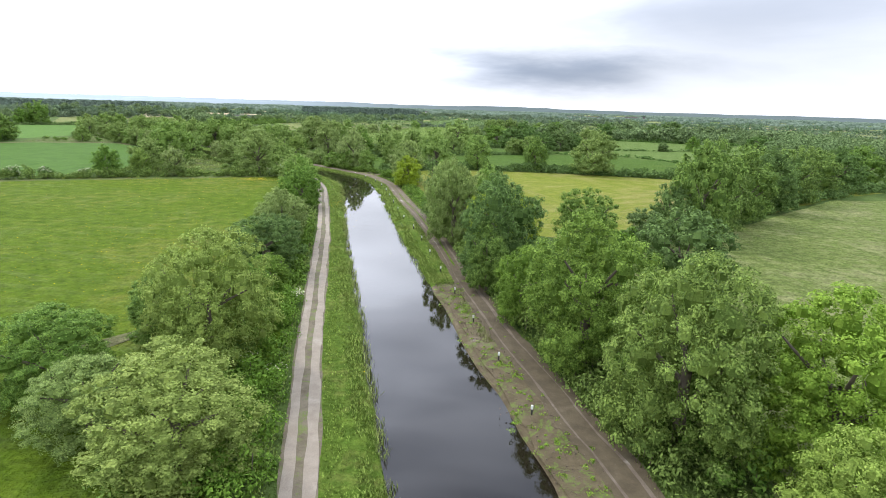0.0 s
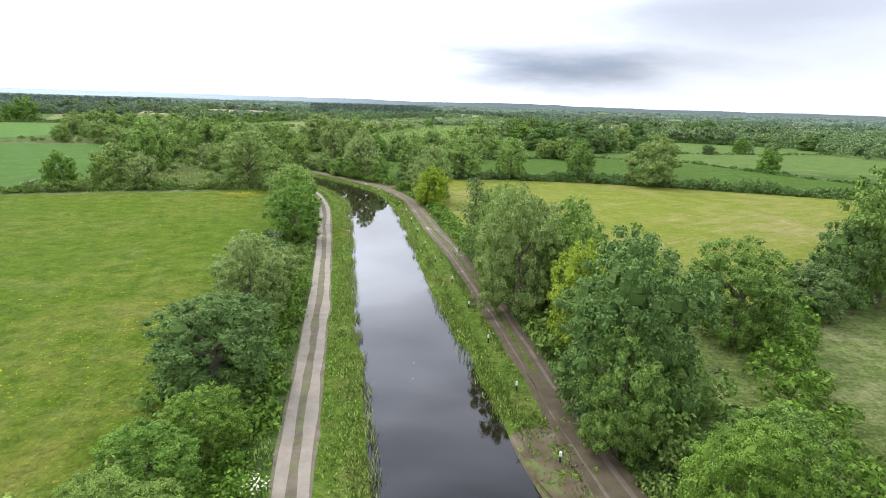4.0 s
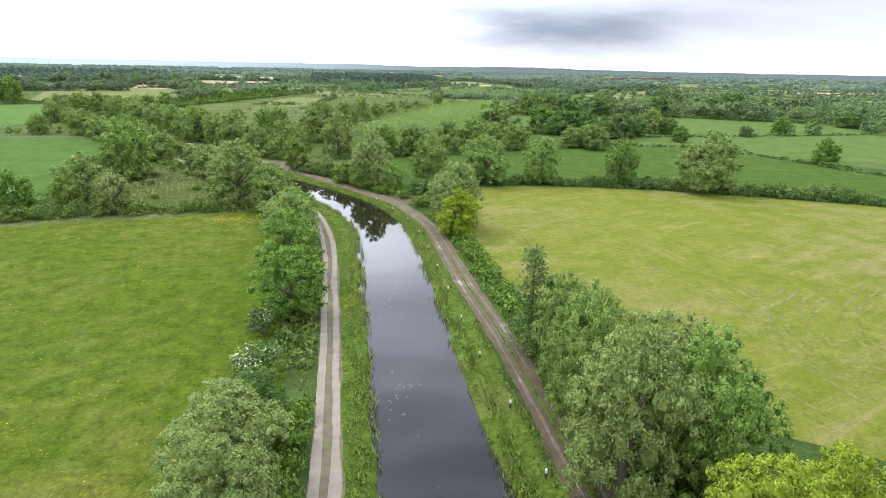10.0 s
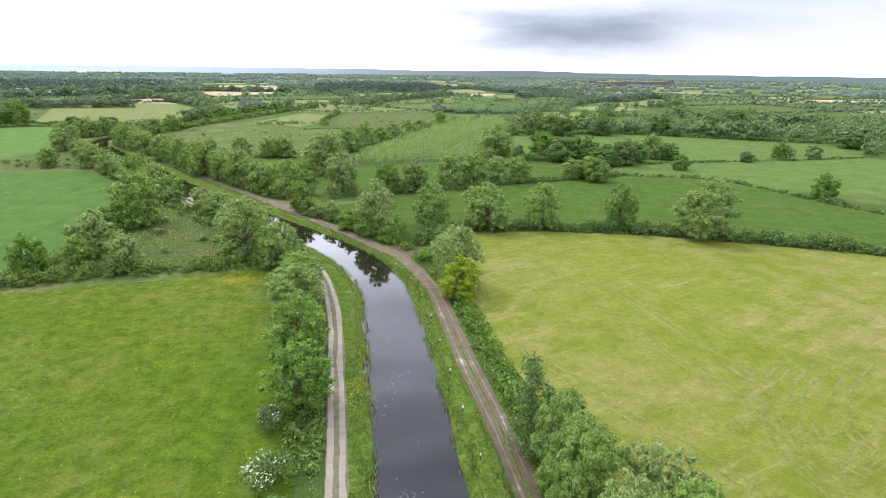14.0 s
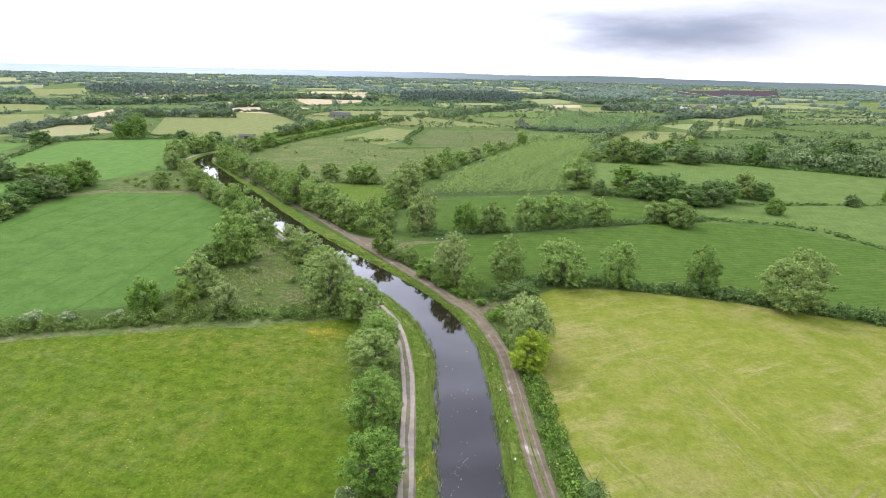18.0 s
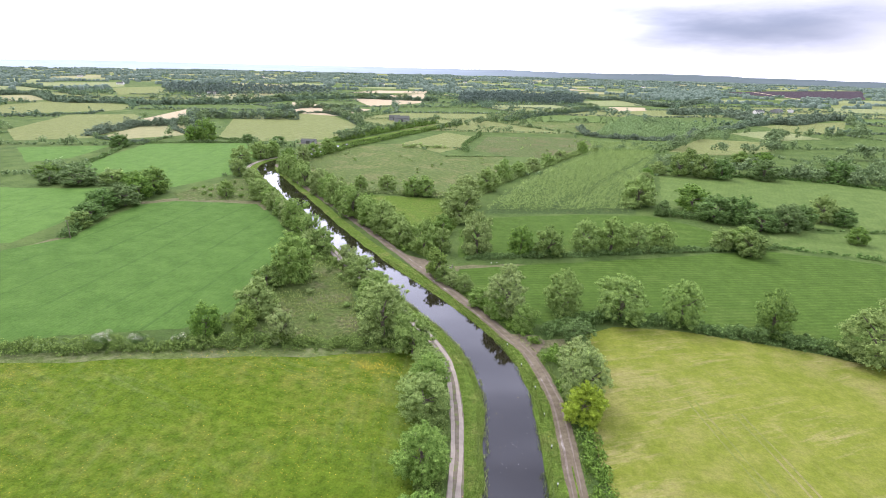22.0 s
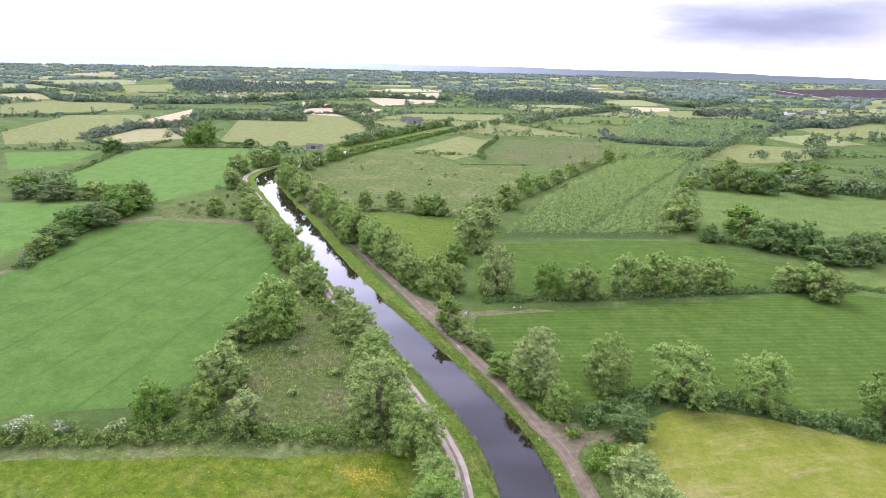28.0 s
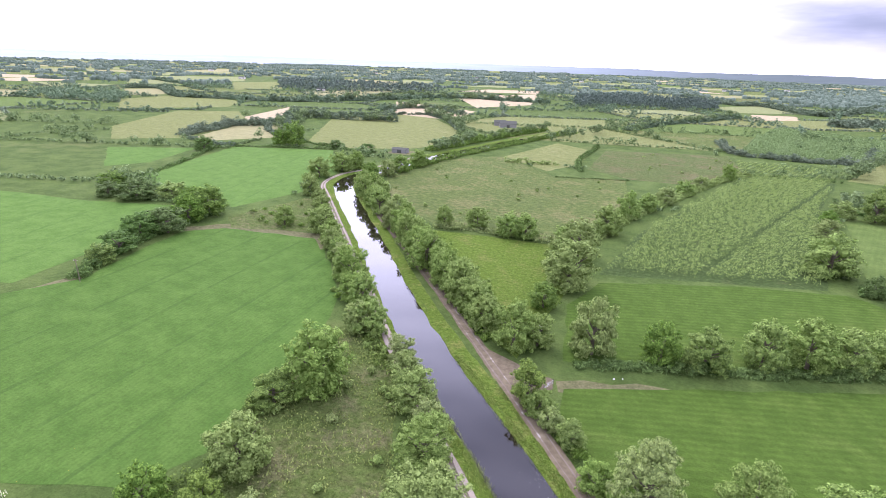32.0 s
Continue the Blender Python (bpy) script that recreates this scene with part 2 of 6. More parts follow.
MAT = {
    "country": grass("country_grass", (0.075, 0.125, 0.030), (0.13, 0.19, 0.05), (0.19, 0.20, 0.08), 30),
    "meadow": grass("buttercup_meadow", (0.106, 0.182, 0.013), (0.160, 0.246, 0.020), (0.240, 0.258, 0.047), 7, 0.22, (0.47, 0.70), flowers=((0.46, 0.38, 0.03), (0.45, 0.64)), streak=((12, 0.40), (74, 0.30), (0.192, 0.226, 0.080))),
    "hay": grass("mown_hayfield", (0.176, 0.216, 0.027), (0.228, 0.257, 0.040), (0.282, 0.262, 0.090), 13, 0.07, (0.46, 0.70), streak=((64, 0.16), (-33, 0.62), (0.31, 0.255, 0.125))),
    "rough": grass("rough_pasture", (0.200, 0.275, 0.068), (0.290, 0.352, 0.110), (0.38, 0.395, 0.175), 4, 0.30, (0.46, 0.68), streak=((30, 0.35), (-40, 0.30), (0.115, 0.150, 0.048))),
    "cereal": grass("green_cereal", (0.076, 0.156, 0.028), (0.104, 0.196, 0.038), (0.138, 0.214, 0.052), 16, 0.05, (0.6, 0.8), rows=(1.3, -7.6, 0.14), tram=(20.0, -7.6, (0.040, 0.088, 0.018))),
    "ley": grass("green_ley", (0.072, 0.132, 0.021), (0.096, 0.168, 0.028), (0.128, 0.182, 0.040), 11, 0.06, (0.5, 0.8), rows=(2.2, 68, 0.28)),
    # the ley again, its colours lightened to stand in for distance haze
    "ley_haze": grass("green_ley_haze", (0.112, 0.178, 0.042), (0.152, 0.222, 0.058), (0.198, 0.250, 0.082), 16, 0.08, rows=(2.4, 12, 0.12)),
    "rush": grass("rushy_bog_pasture", (0.112, 0.170, 0.044), (0.190, 0.248, 0.070), (0.236, 0.250, 0.092), 6, 0.26, (0.46, 0.64), streak=((40, 0.5), (-50, 0.4), (0.090, 0.122, 0.045))),
    "heath": grass("brown_heath", (0.110, 0.160, 0.046), (0.166, 0.214, 0.068), (0.198, 0.194, 0.084), 6, 0.25, (0.46, 0.64), streak=((20, 0.4), (-60, 0.4), (0.128, 0.120, 0.050))),
    # pasture, bright and buff: grass tones also paled to imitate haze over far fields
    "pasture": grass("sheep_pasture", (0.190, 0.222, 0.074), (0.250, 0.280, 0.098), (0.315, 0.315, 0.135), 12, 0.14),
    "bright": grass("hazed_pasture", (0.235, 0.272, 0.110), (0.295, 0.330, 0.140), (0.340, 0.345, 0.140), 12, 0.12),
    "straw": grass("pale_cut_hay", (0.46, 0.375, 0.22), (0.55, 0.46, 0.29), (0.60, 0.51, 0.34), 14, 0.06, rows=(3.0, 20, 0.10)),
    "buff": grass("buff_hay_meadow", (0.285, 0.280, 0.130), (0.36, 0.35, 0.165), (0.41, 0.385, 0.20), 14, 0.08),
    "tangle": grass("tangled_corner_grass", (0.120, 0.182, 0.042), (0.178, 0.245, 0.066), (0.235, 0.245, 0.105), 3, 0.32, (0.47, 0.66), streak=((30, 0.4), (-40, 0.35), (0.150, 0.130, 0.066))),
    "wheat": grass("bright_green_crop", (0.098, 0.194, 0.036), (0.130, 0.240, 0.050), (0.160, 0.250, 0.064), 16, 0.05, (0.6, 0.8), rows=(1.3, -20, 0.10), tram=(20.0, -20, (0.055, 0.115, 0.024))),
    "margin": grass("uncut_field_margin", (0.132, 0.186, 0.046), (0.178, 0.228, 0.072), (0.225, 0.248, 0.108), 4, 0.16, (0.45, 0.65)),
    "swath": grass("thin_hay_swath", (0.190, 0.222, 0.046), (0.226, 0.246, 0.062), (0.288, 0.264, 0.102), 3, 0.07, (0.45, 0.65)),
    "dry": grass("dry_headland", (0.175, 0.182, 0.082), (0.235, 0.228, 0.112), (0.285, 0.255, 0.150), 5, 0.2),
    "planted": grass("plantation_floor", (0.070, 0.116, 0.034), (0.105, 0.162, 0.048), (0.14, 0.172, 0.062), 3, 0.2),
    "verge": grass("canal_verge", (0.110, 0.190, 0.026), (0.178, 0.268, 0.042), (0.235, 0.265, 0.07), 2.2, 0.22, (0.48, 0.70)),
    "peat": grass("bare_peat", (0.052, 0.038, 0.042), (0.080, 0.060, 0.065), (0.105, 0.080, 0.082), 40, 0.1),
}


def gravel(name, dark, light, pale, grit=0.10, damp=None, moss=None):
    """Gravel or worn concrete; damp gives the share of the tone where the path is still wet and muddy."""
    k = Mat(name, 0.9, 0.25)
    mid, fine = k.noise(1.6, 5, 0.65), k.noise(grit, 4, 0.75)
    c = k.mix(k.span(mid, 0.3, 0.7), dark, light)
    c = k.mix(k.math("MULTIPLY", k.span(k.noise(5.0, 5, 0.65, None, 0.4), 0.55, 0.72), 0.7), c, pale)
    c = k.tone(c, value=k.math("ADD", 0.6, k.math("MULTIPLY", fine, 0.8)))
    if damp:
        north = k.n.new("ShaderNodeSeparateXYZ")
        k.l.new(k.at, north.inputs[0])
        edge = k.math("ADD", north.outputs["Y"], k.math("MULTIPLY", k.noise(22.0, 3), 50.0))
        c = k.mix(k.span(edge, 100.0, 260.0), k.mix(1.0, c, (damp, damp * 0.97, damp * 0.95), "MULTIPLY"), c)
    if moss:
        low = k.math("MULTIPLY", k.span(k.noise(1.5, 5, 0.7, None, 0.6), 0.50, 0.60), k.span(k.noise(0.25, 3, 0.7), 0.32, 0.55))
        c = k.mix(k.math("MULTIPLY", low, 0.9), c, moss)
    k.bump(k.math("ADD", fine, mid), 0.05)
    return k.done(c)


MAT["towpath"] = gravel("brown_towpath_stone", (0.112, 0.089, 0.054), (0.166, 0.137, 0.084), (0.250, 0.214, 0.146), damp=0.62)
MAT["ruts"] = gravel("pale_wheel_rut", (0.140, 0.112, 0.084), (0.205, 0.170, 0.132), (0.52, 0.49, 0.45), damp=0.8)
MAT["centre"] = gravel("dark_track_gravel", (0.112, 0.094, 0.062), (0.176, 0.148, 0.104), (0.245, 0.21, 0.155), moss=(0.13, 0.165, 0.045))
MAT["concrete"] = gravel("worn_concrete", (0.250, 0.212, 0.168), (0.315, 0.270, 0.218), (0.39, 0.345, 0.285), 0.05)
MAT["mud"] = gravel("trodden_bank_mud", (0.074, 0.056, 0.030), (0.122, 0.096, 0.056), (0.21, 0.175, 0.12), moss=(0.115, 0.165, 0.032))


def water():
    k = Mat("canal_water", 0.03, 0.5)
    k.b.inputs["IOR"].default_value = 1.42
    k.b.inputs["Specular Tint"].default_value = (0.84, 0.93, 1.12, 1)
    v = k.math("ADD", k.noise(3.0, 3), k.math("MULTIPLY", k.noise(0.5, 3), 0.25))
    k.bump(v, 0.02, 0.12)
    return k.done(k.mix(k.noise(9.0, 3), (0.011, 0.0090, 0.0055), (0.017, 0.0135, 0.008)))


MAT["water"] = water()



def plain(name, colour, rough=0.6, metal=0.0, vary=0.25, size=0.4):
    k = Mat(name, rough, 0.4)
    k.b.inputs["Metallic"].default_value = metal
    v = k.noise(size, 5, 0.65)
    return k.done(k.tone(colour, value=k.math("ADD", 1 - vary, k.math("MULTIPLY", v, 2 * vary))))


MAT["white"] = plain("white_paint", (0.78, 0.78, 0.76))
MAT["black"] = plain("black_post", (0.03, 0.03, 0.03))
MAT["steel"] = plain("galvanised_steel", (0.45, 0.46, 0.47), 0.45, 0.8)
MAT["slate"] = plain("slate_roof", (0.068, 0.074, 0.060), 0.9)
MAT["tin"] = plain("grey_sheet_roof", (0.21, 0.21, 0.20), 0.7)
MAT["render"] = plain("pale_render", (0.66, 0.64, 0.60), 0.85)
MAT["wood"] = plain("weathered_wood", (0.20, 0.16, 0.12), 0.9)
MAT["glass"] = plain("dark_window", (0.03, 0.035, 0.04), 0.1)
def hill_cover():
    k = Mat("hazed_hills", 1.0, 0.0)
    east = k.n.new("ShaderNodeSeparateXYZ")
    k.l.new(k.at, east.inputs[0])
    # haze painted into the hill colours: pale blue westward, darker over eastern woods
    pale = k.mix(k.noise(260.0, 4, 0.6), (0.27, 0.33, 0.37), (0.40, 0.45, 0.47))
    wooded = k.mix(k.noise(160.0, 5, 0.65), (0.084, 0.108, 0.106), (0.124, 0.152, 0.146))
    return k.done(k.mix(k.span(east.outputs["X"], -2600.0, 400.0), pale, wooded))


MAT["haze"] = hill_cover()
MAT["fleece"] = plain("floating_scraps", (0.22, 0.22, 0.21), 0.8)


# ---- geometry helpers ----
def mesh_of(name, verts, faces, mats, smooth=False, index=None):
    me = bpy.data.meshes.new(name)
    me.from_pydata([tuple(v) for v in verts], [], [tuple(q) for q in faces])
    for m in mats if isinstance(mats, (list, tuple)) else [mats]:
        me.materials.append(m)
    if smooth:
        me.polygons.foreach_set("use_smooth", [True] * len(me.polygons))
    if index is not None:
        me.polygons.foreach_set("material_index", index)
    me.update()
    return me


def quads_mesh(name, corners, mat):
    """A mesh of separate quads from an array (n, 4, 3), or (n, 5, 3) with each quad's normal last: quick for many leaves."""
    normals, corners = (corners[:, 4], corners[:, :4]) if corners.shape[1] == 5 else (None, corners)
    n = len(corners)
    me = bpy.data.meshes.new(name)
    me.vertices.add(4 * n)
    me.vertices.foreach_set("co", np.ascontiguousarray(corners, np.float32).ravel())
    me.loops.add(4 * n)
    me.loops.foreach_set("vertex_index", np.arange(4 * n, dtype=np.int32))
    me.polygons.add(n)
    me.polygons.foreach_set("loop_start", np.arange(0, 4 * n, 4, dtype=np.int32))
    me.polygons.foreach_set("loop_total", np.full(n, 4, np.int32))
    me.materials.append(mat)
    me.update(calc_edges=True)
    if normals is not None:
        me.normals_split_custom_set(np.repeat(normals, 4, 0).tolist())
    return me


def part(name, data, parent, label=""):
    """Links a mesh, or a bmesh with its material, as one part of a thing."""
    ob = new(name, data)
    ob.parent = parent
    return tagged(ob, label)


def unit(v):
    return v / np.maximum(np.linalg.norm(v, axis=-1, keepdims=True), 1e-9)


def leaves(rng, centres, radii, each, size, squash=0.8, spread=0.55, middle=None):
    """Leaf sprays, as quads, over the outsides of many clumps."""
    centres, radii = np.asarray(centres, float), np.asarray(radii, float)
    n = len(centres) * each
    which = np.repeat(np.arange(len(centres)), each)
    d = unit(rng.normal(size=(n, 3)))
    d[:, 2] = np.where((d[:, 2] < -0.25) & (rng.random(n) < 0.6), -d[:, 2], d[:, 2])
    if middle is not None:
        out = unit(centres - middle)[which]
        d = unit(d + 0.50 * out + (0, 0, 0.22))
    r = radii[which] * rng.uniform(0.64, 1.14, n)
    p = centres[which] + d * r[:, None] * (1, 1, squash)
    normal = unit(d + spread * rng.normal(size=(n, 3)) + (0, 0, 0.25))
    a = unit(np.cross(normal, rng.normal(size=(n, 3))))
    b = np.cross(normal, a)
    s = (np.asarray(size) * np.ones(len(centres)))[which] * rng.uniform(0.6, 1.3, n)
    s = s[:, None]
    droop = (0, 0, -0.25) * s
    flip = ((normal * d).sum(1) < 0)[:, None]
    b = np.where(flip, -b, b)
    soft = d * 0.8 if middle is None else d * 0.95 + out * 0.30
    soft = unit(soft + np.where(flip, -normal, normal) * 0.4 + (0, 0, 0.2))
    return np.stack([p - a * s, p - b * s * 0.55 + droop * 0.2, p + a * s + droop, p + b * s * 0.55 + droop * 0.2, soft], 1)


def smooth_line(points, step):
    """A smooth curve through points, cut into even steps."""
    p = np.asarray(points, float)
    p = np.concatenate([[2 * p[0] - p[1]], p, [2 * p[-1] - p[-2]]])
    out = []
    for i in range(1, len(p) - 2):
        k = max(2, int(np.linalg.norm(p[i + 1] - p[i]) / 0.8))
        t = np.linspace(0, 1, k, endpoint=False)[:, None]
        out.append(0.5 * (2 * p[i] + (p[i + 1] - p[i - 1]) * t + (2 * p[i - 1] - 5 * p[i] + 4 * p[i + 1] - p[i + 2]) * t**2
                          + (3 * p[i] - p[i - 1] - 3 * p[i + 1] + p[i + 2]) * t**3))
    out = np.concatenate(out + [p[-2:-1]])
    run = np.r_[0, np.cumsum(np.linalg.norm(np.diff(out, axis=0), axis=1))]
    at = np.linspace(0, run[-1], max(2, int(run[-1] / step) + 1))
    return np.stack([np.interp(at, run, out[:, k]) for k in range(out.shape[1])], 1)


def sides(line):
    """The unit normals to the right of a line on the plan."""
    g = unit(np.gradient(line, axis=0))
    return np.stack([g[:, 1], -g[:, 0]], 1)


def strip(name, line, offsets, heights, mat, rough_edge=0.0, seed=1, kind="structure", label="", category="", smooth=True):
    """A ribbon along a line: one row of points for each offset to the right, at its height."""
    rng = np.random.default_rng(seed)
    side, n, k = sides(line), len(line), len(offsets)
    verts = []
    for j, (o, z) in enumerate(zip(offsets, heights)):
        wob = rough_edge * (rng.normal(size=n) * 0.5 + np.interp(np.arange(n), np.arange(0, n + 6, 3), rng.normal(size=len(np.arange(0, n + 6, 3)))))
        q = line + side * (o + (wob if j in (0, k - 1) else 0 * wob))[:, None]
        verts.append(np.c_[q, np.full(n, z)])
    verts = np.stack(verts, 1).reshape(-1, 3)
    faces = [(i * k + j, (i + 1) * k + j, (i + 1) * k + j + 1, i * k + j + 1)[::-1] for i in range(n - 1) for j in range(k - 1)]
    ob = new(name, mesh_of(name, verts, faces, mat, smooth))
    return tagged(ob, label, category, "", kind)


def inside(poly, p):
    x, y = p
    hit = False
    for (x1, y1), (x2, y2) in zip(poly, list(poly[1:]) + [poly[0]]):
        if (y1 > y) != (y2 > y) and x < (x2 - x1) * (y - y1) / (y2 - y1) + x1:
            hit = not hit
    return hit


# ---- the lie of the land ----
CANAL = smooth_line([(22.2, -60.8), (9.1, 0), (2.3, 33.4), (-2.7, 56), (-6.8, 75.7), (-10.5, 92.4), (-14.5, 110.5), (-18.2, 129.7), (-22.2, 149.7), (-26.2, 169.8), (-30.8, 187.6),
                     (-38, 202.1), (-47.9, 214.8), (-59.3, 226), (-72.7, 238.2), (-90.1, 253.7), (-107.4, 269.6), (-136.6, 299.2), (-172.5, 337.5), (-212.8, 379), (-238, 405.8),
                     (-251.4, 424.9), (-255.6, 443.5), (-253.9, 469.1), (-251.6, 502.7), (-249.4, 532.2), (-246.1, 566.6), (-239, 609.1), (-230.7, 670), (-219.2, 732.1), (-201.3, 805)], 3.0)
TOWPATH = smooth_line([(29.3, -60.8), (19.7, 0), (14.2, 33), (12.1, 41.2), (10.2, 50.2), (7.4, 61.3), (2.6, 86), (-1, 107.2), (-6.5, 134.6), (-10.7, 151.4), (-15.1, 171.5),
                       (-19.2, 187.7), (-27.1, 205.3), (-35.5, 215.8), (-58.4, 240.6), (-88.9, 272), (-130.4, 314), (-190.1, 372), (-237.9, 420.7), (-247.4, 436),
                       (-245.8, 455.8), (-244.1, 483.5), (-241.8, 522.9), (-237.5, 562.4), (-229.3, 611.8)], 2.0)
TRACK = smooth_line([(8.1, -60.8), (-3.6, 0), (-9.4, 31.9), (-13.7, 52.4), (-18.8, 78.6), (-24.9, 110.9), (-29.1, 130.6), (-34, 152.3), (-39, 172.8), (-46.5, 193.1), (-55.2, 205.9), (-66.6, 218.1),
                     (-102.5, 251.9), (-113.1, 262.3), (-134.7, 285.1), (-163.1, 313.6), (-236.2, 388), (-252.6, 404.1), (-262.1, 419.5), (-267.1, 440.9), (-264.6, 457.7), (-262.4, 477.5), (-261.2, 506.9), (-261.8, 541.1)], 2.0)
WATER_Z = -0.45


def ground():
    """One sheet to the horizon, with the canal's trough sunk into it."""
    from mathutils import geometry
    rng = np.random.default_rng(3)
    side, n = sides(CANAL), len(CANAL)
    wob_l, wob_r = (np.interp(np.arange(n), np.arange(0, n + 4, 2), rng.normal(size=len(np.arange(0, n + 4, 2))) * 0.28) for _ in range(2))
    profile = [(-6.9, 0.0), (-5.9, -0.30), (-5.5, -0.75), (-3.0, -1.7), (3.0, -1.7), (5.5, -0.75), (5.9, -0.30), (6.9, 0.0)]
    rows = []
    for o, z in profile:
        keep = 0 if abs(o) > 6.5 else 1
        rows.append(np.c_[CANAL + side * (o + keep * (wob_l if o < 0 else wob_r))[:, None], np.full(n, z)])
    rows = np.stack(rows, 1)
    k = len(profile)
    trough = rows.reshape(-1, 3)
    faces = [(i * k + j, i * k + j + 1, (i + 1) * k + j + 1, (i + 1) * k + j) for i in range(n - 1) for j in range(k - 1)]
    faces += [tuple(range(k)), tuple((n - 1) * k + j for j in range(k))]
    rim = np.concatenate([rows[:, 0, :2], rows[::-1, -1, :2]])
    far = [(4750 * math.sin(a), 300 + 4750 * math.cos(a)) for a in np.linspace(0, 2 * math.pi, 96, endpoint=False)]
    spread = [(r * math.sin(a + r), 300 + r * math.cos(a + r)) for r in (700, 1100, 1700, 2500, 3500) for a in np.linspace(0, 2 * math.pi, 24, endpoint=False)]
    pts = [Vector(p) for p in rim] + [Vector(p) for p in far + spread]
    m = len(rim)
    edges = [(i, (i + 1) % m) for i in range(m)] + [(m + i, m + (i + 1) % 96) for i in range(96)]
    v2, _, f2, *_ = geometry.delaunay_2d_cdt(pts, edges, [], 0, 1e-5)
    poly = [tuple(p) for p in rim]
    box = (rim.min(0), rim.max(0))
    base = len(trough)
    verts = list(trough) + [(v.x, v.y, 0.0) for v in v2]
    for q in f2:
        c = sum((v2[i] for i in q), Vector((0, 0))) / len(q)
        if box[0][0] < c.x < box[1][0] and box[0][1] < c.y < box[1][1] and inside(poly, c):
            continue
        faces.append(tuple(base + i for i in q))
    bare = [2 if j >= 4 and CANAL[i, 1] < 77 else 1 for i in range(n - 1) for j in range(k - 1)] + [1, 1]
    me = mesh_of("ground", verts, faces, [MAT["country"], MAT["verge"], MAT["mud"]], False, bare + [0] * (len(faces) - len(bare)))
    bm = bmesh.new()
    bm.from_mesh(me)
    bmesh.ops.remove_doubles(bm, verts=bm.verts, dist=0.002)
    bmesh.ops.recalc_face_normals(bm, faces=bm.faces)
    if sum(f.normal.z * f.calc_area() for f in bm.faces) < 0:
        bmesh.ops.reverse_faces(bm, faces=bm.faces)
    bm.to_mesh(me)
    bm.free()
    return tagged(new("ground", me), "flat green farmland with the canal trough cut into it", "ground", kind="structure")


ground()
tagged(strip("water", CANAL, (-6.3, -2.0, 2.0, 6.3), (WATER_Z,) * 4, MAT["water"], label="still dark canal water mirroring the cloudy sky", category="water"))
strip("pavement", CANAL, (-11.5, -9.4, -7.8, -6.7), (0.02, 0.05, 0.05, 0.0), MAT["verge"], 0.25, 5, label="rough grass verge between canal and concrete track", category="verge").name = "verge_west"
strip("verge_east", CANAL[CANAL[:, 1] > 74], (6.7, 7.6, 9.4, 10.6), (0.0, 0.05, 0.05, 0.02), MAT["verge"], 0.25, 6, label="rough grass bank between canal and towpath", category="verge")
near = CANAL[(CANAL[:, 1] < 79)]
strip("bare_bank", near, (6.6, 7.4, 8.6, 9.6), (0.03, 0.08, 0.08, 0.06), MAT["mud"], 0.35, 7, label="trodden bare earth bank beside the water", category="bank")

# the two tracks
strip("road", TOWPATH, (-1.85, -0.6, 0.6, 1.85), (0.07, 0.11, 0.11, 0.07), MAT["towpath"], 0.14, 8, label="brown stony towpath with worn wheel ruts", category="towpath").name = "road_towpath"
for o, s in ((-0.95, 11), (0.85, 12)):
    strip("wheel_rut", TOWPATH, (o - 0.15, o + 0.15), (0.122, 0.122), MAT["ruts"], 0.09, s, label="pale worn wheel rut of the towpath", category="rut")
strip("grass_crown", TOWPATH[76:116], (-0.17, 0.17), (0.125, 0.125), MAT["verge"], 0.05, 13, label="thin grass down the middle of the towpath", category="grass")
strip("road_track", TRACK, (-1.5, -0.4, 0.4, 1.5), (0.06, 0.08, 0.08, 0.06), MAT["centre"], 0.12, 9, label="farm track of dark gravel along the canal", category="track")
for o, s in ((-0.85, 14), (0.82, 15)):
    strip("concrete_strip", TRACK, (o - 0.47, o + 0.47), (0.11, 0.11), MAT["concrete"], 0.085, s, label="pale worn concrete wheel strip of the track", category="concrete strip")


KNOWN = []


def patch(name, corners, mat, label, category="field", z=0.02, wobble=0.8):
    """A field: a flat polygon with slightly uneven edges, laid just over the ground."""
    rng = np.random.default_rng(len(label) + int(abs(corners[0][0])))
    KNOWN.append(corners)
    z += 0.004 * (len(KNOWN) % 9)  # neighbours that overlap lie one over the other
    pts = []
    for a, b in zip(corners, corners[1:] + corners[:1]):
        a, b = np.array(a, float), np.array(b, float)
        n = max(1, int(np.linalg.norm(b - a) / 6))
        for i in range(n):
            pts.append(a + (b - a) * i / n + rng.normal(size=2) * (wobble if i else 0) * 0.5)
    bm = bmesh.new()
    face = bm.faces.new([bm.verts.new((p[0], p[1], z)) for p in pts])
    if face.normal.z < 0 or sum(p[0] * q[1] - q[0] * p[1] for p, q in zip(pts, pts[1:] + pts[:1])) < 0:
        bmesh.ops.reverse_faces(bm, faces=[face])
    bmesh.ops.triangulate(bm, faces=bm.faces)
    me = bpy.data.meshes.new(name)
    bm.to_mesh(me)
    bm.free()
    me.materials.append(MAT[mat])
    return tagged(new(name, me), label, category, kind="structure")


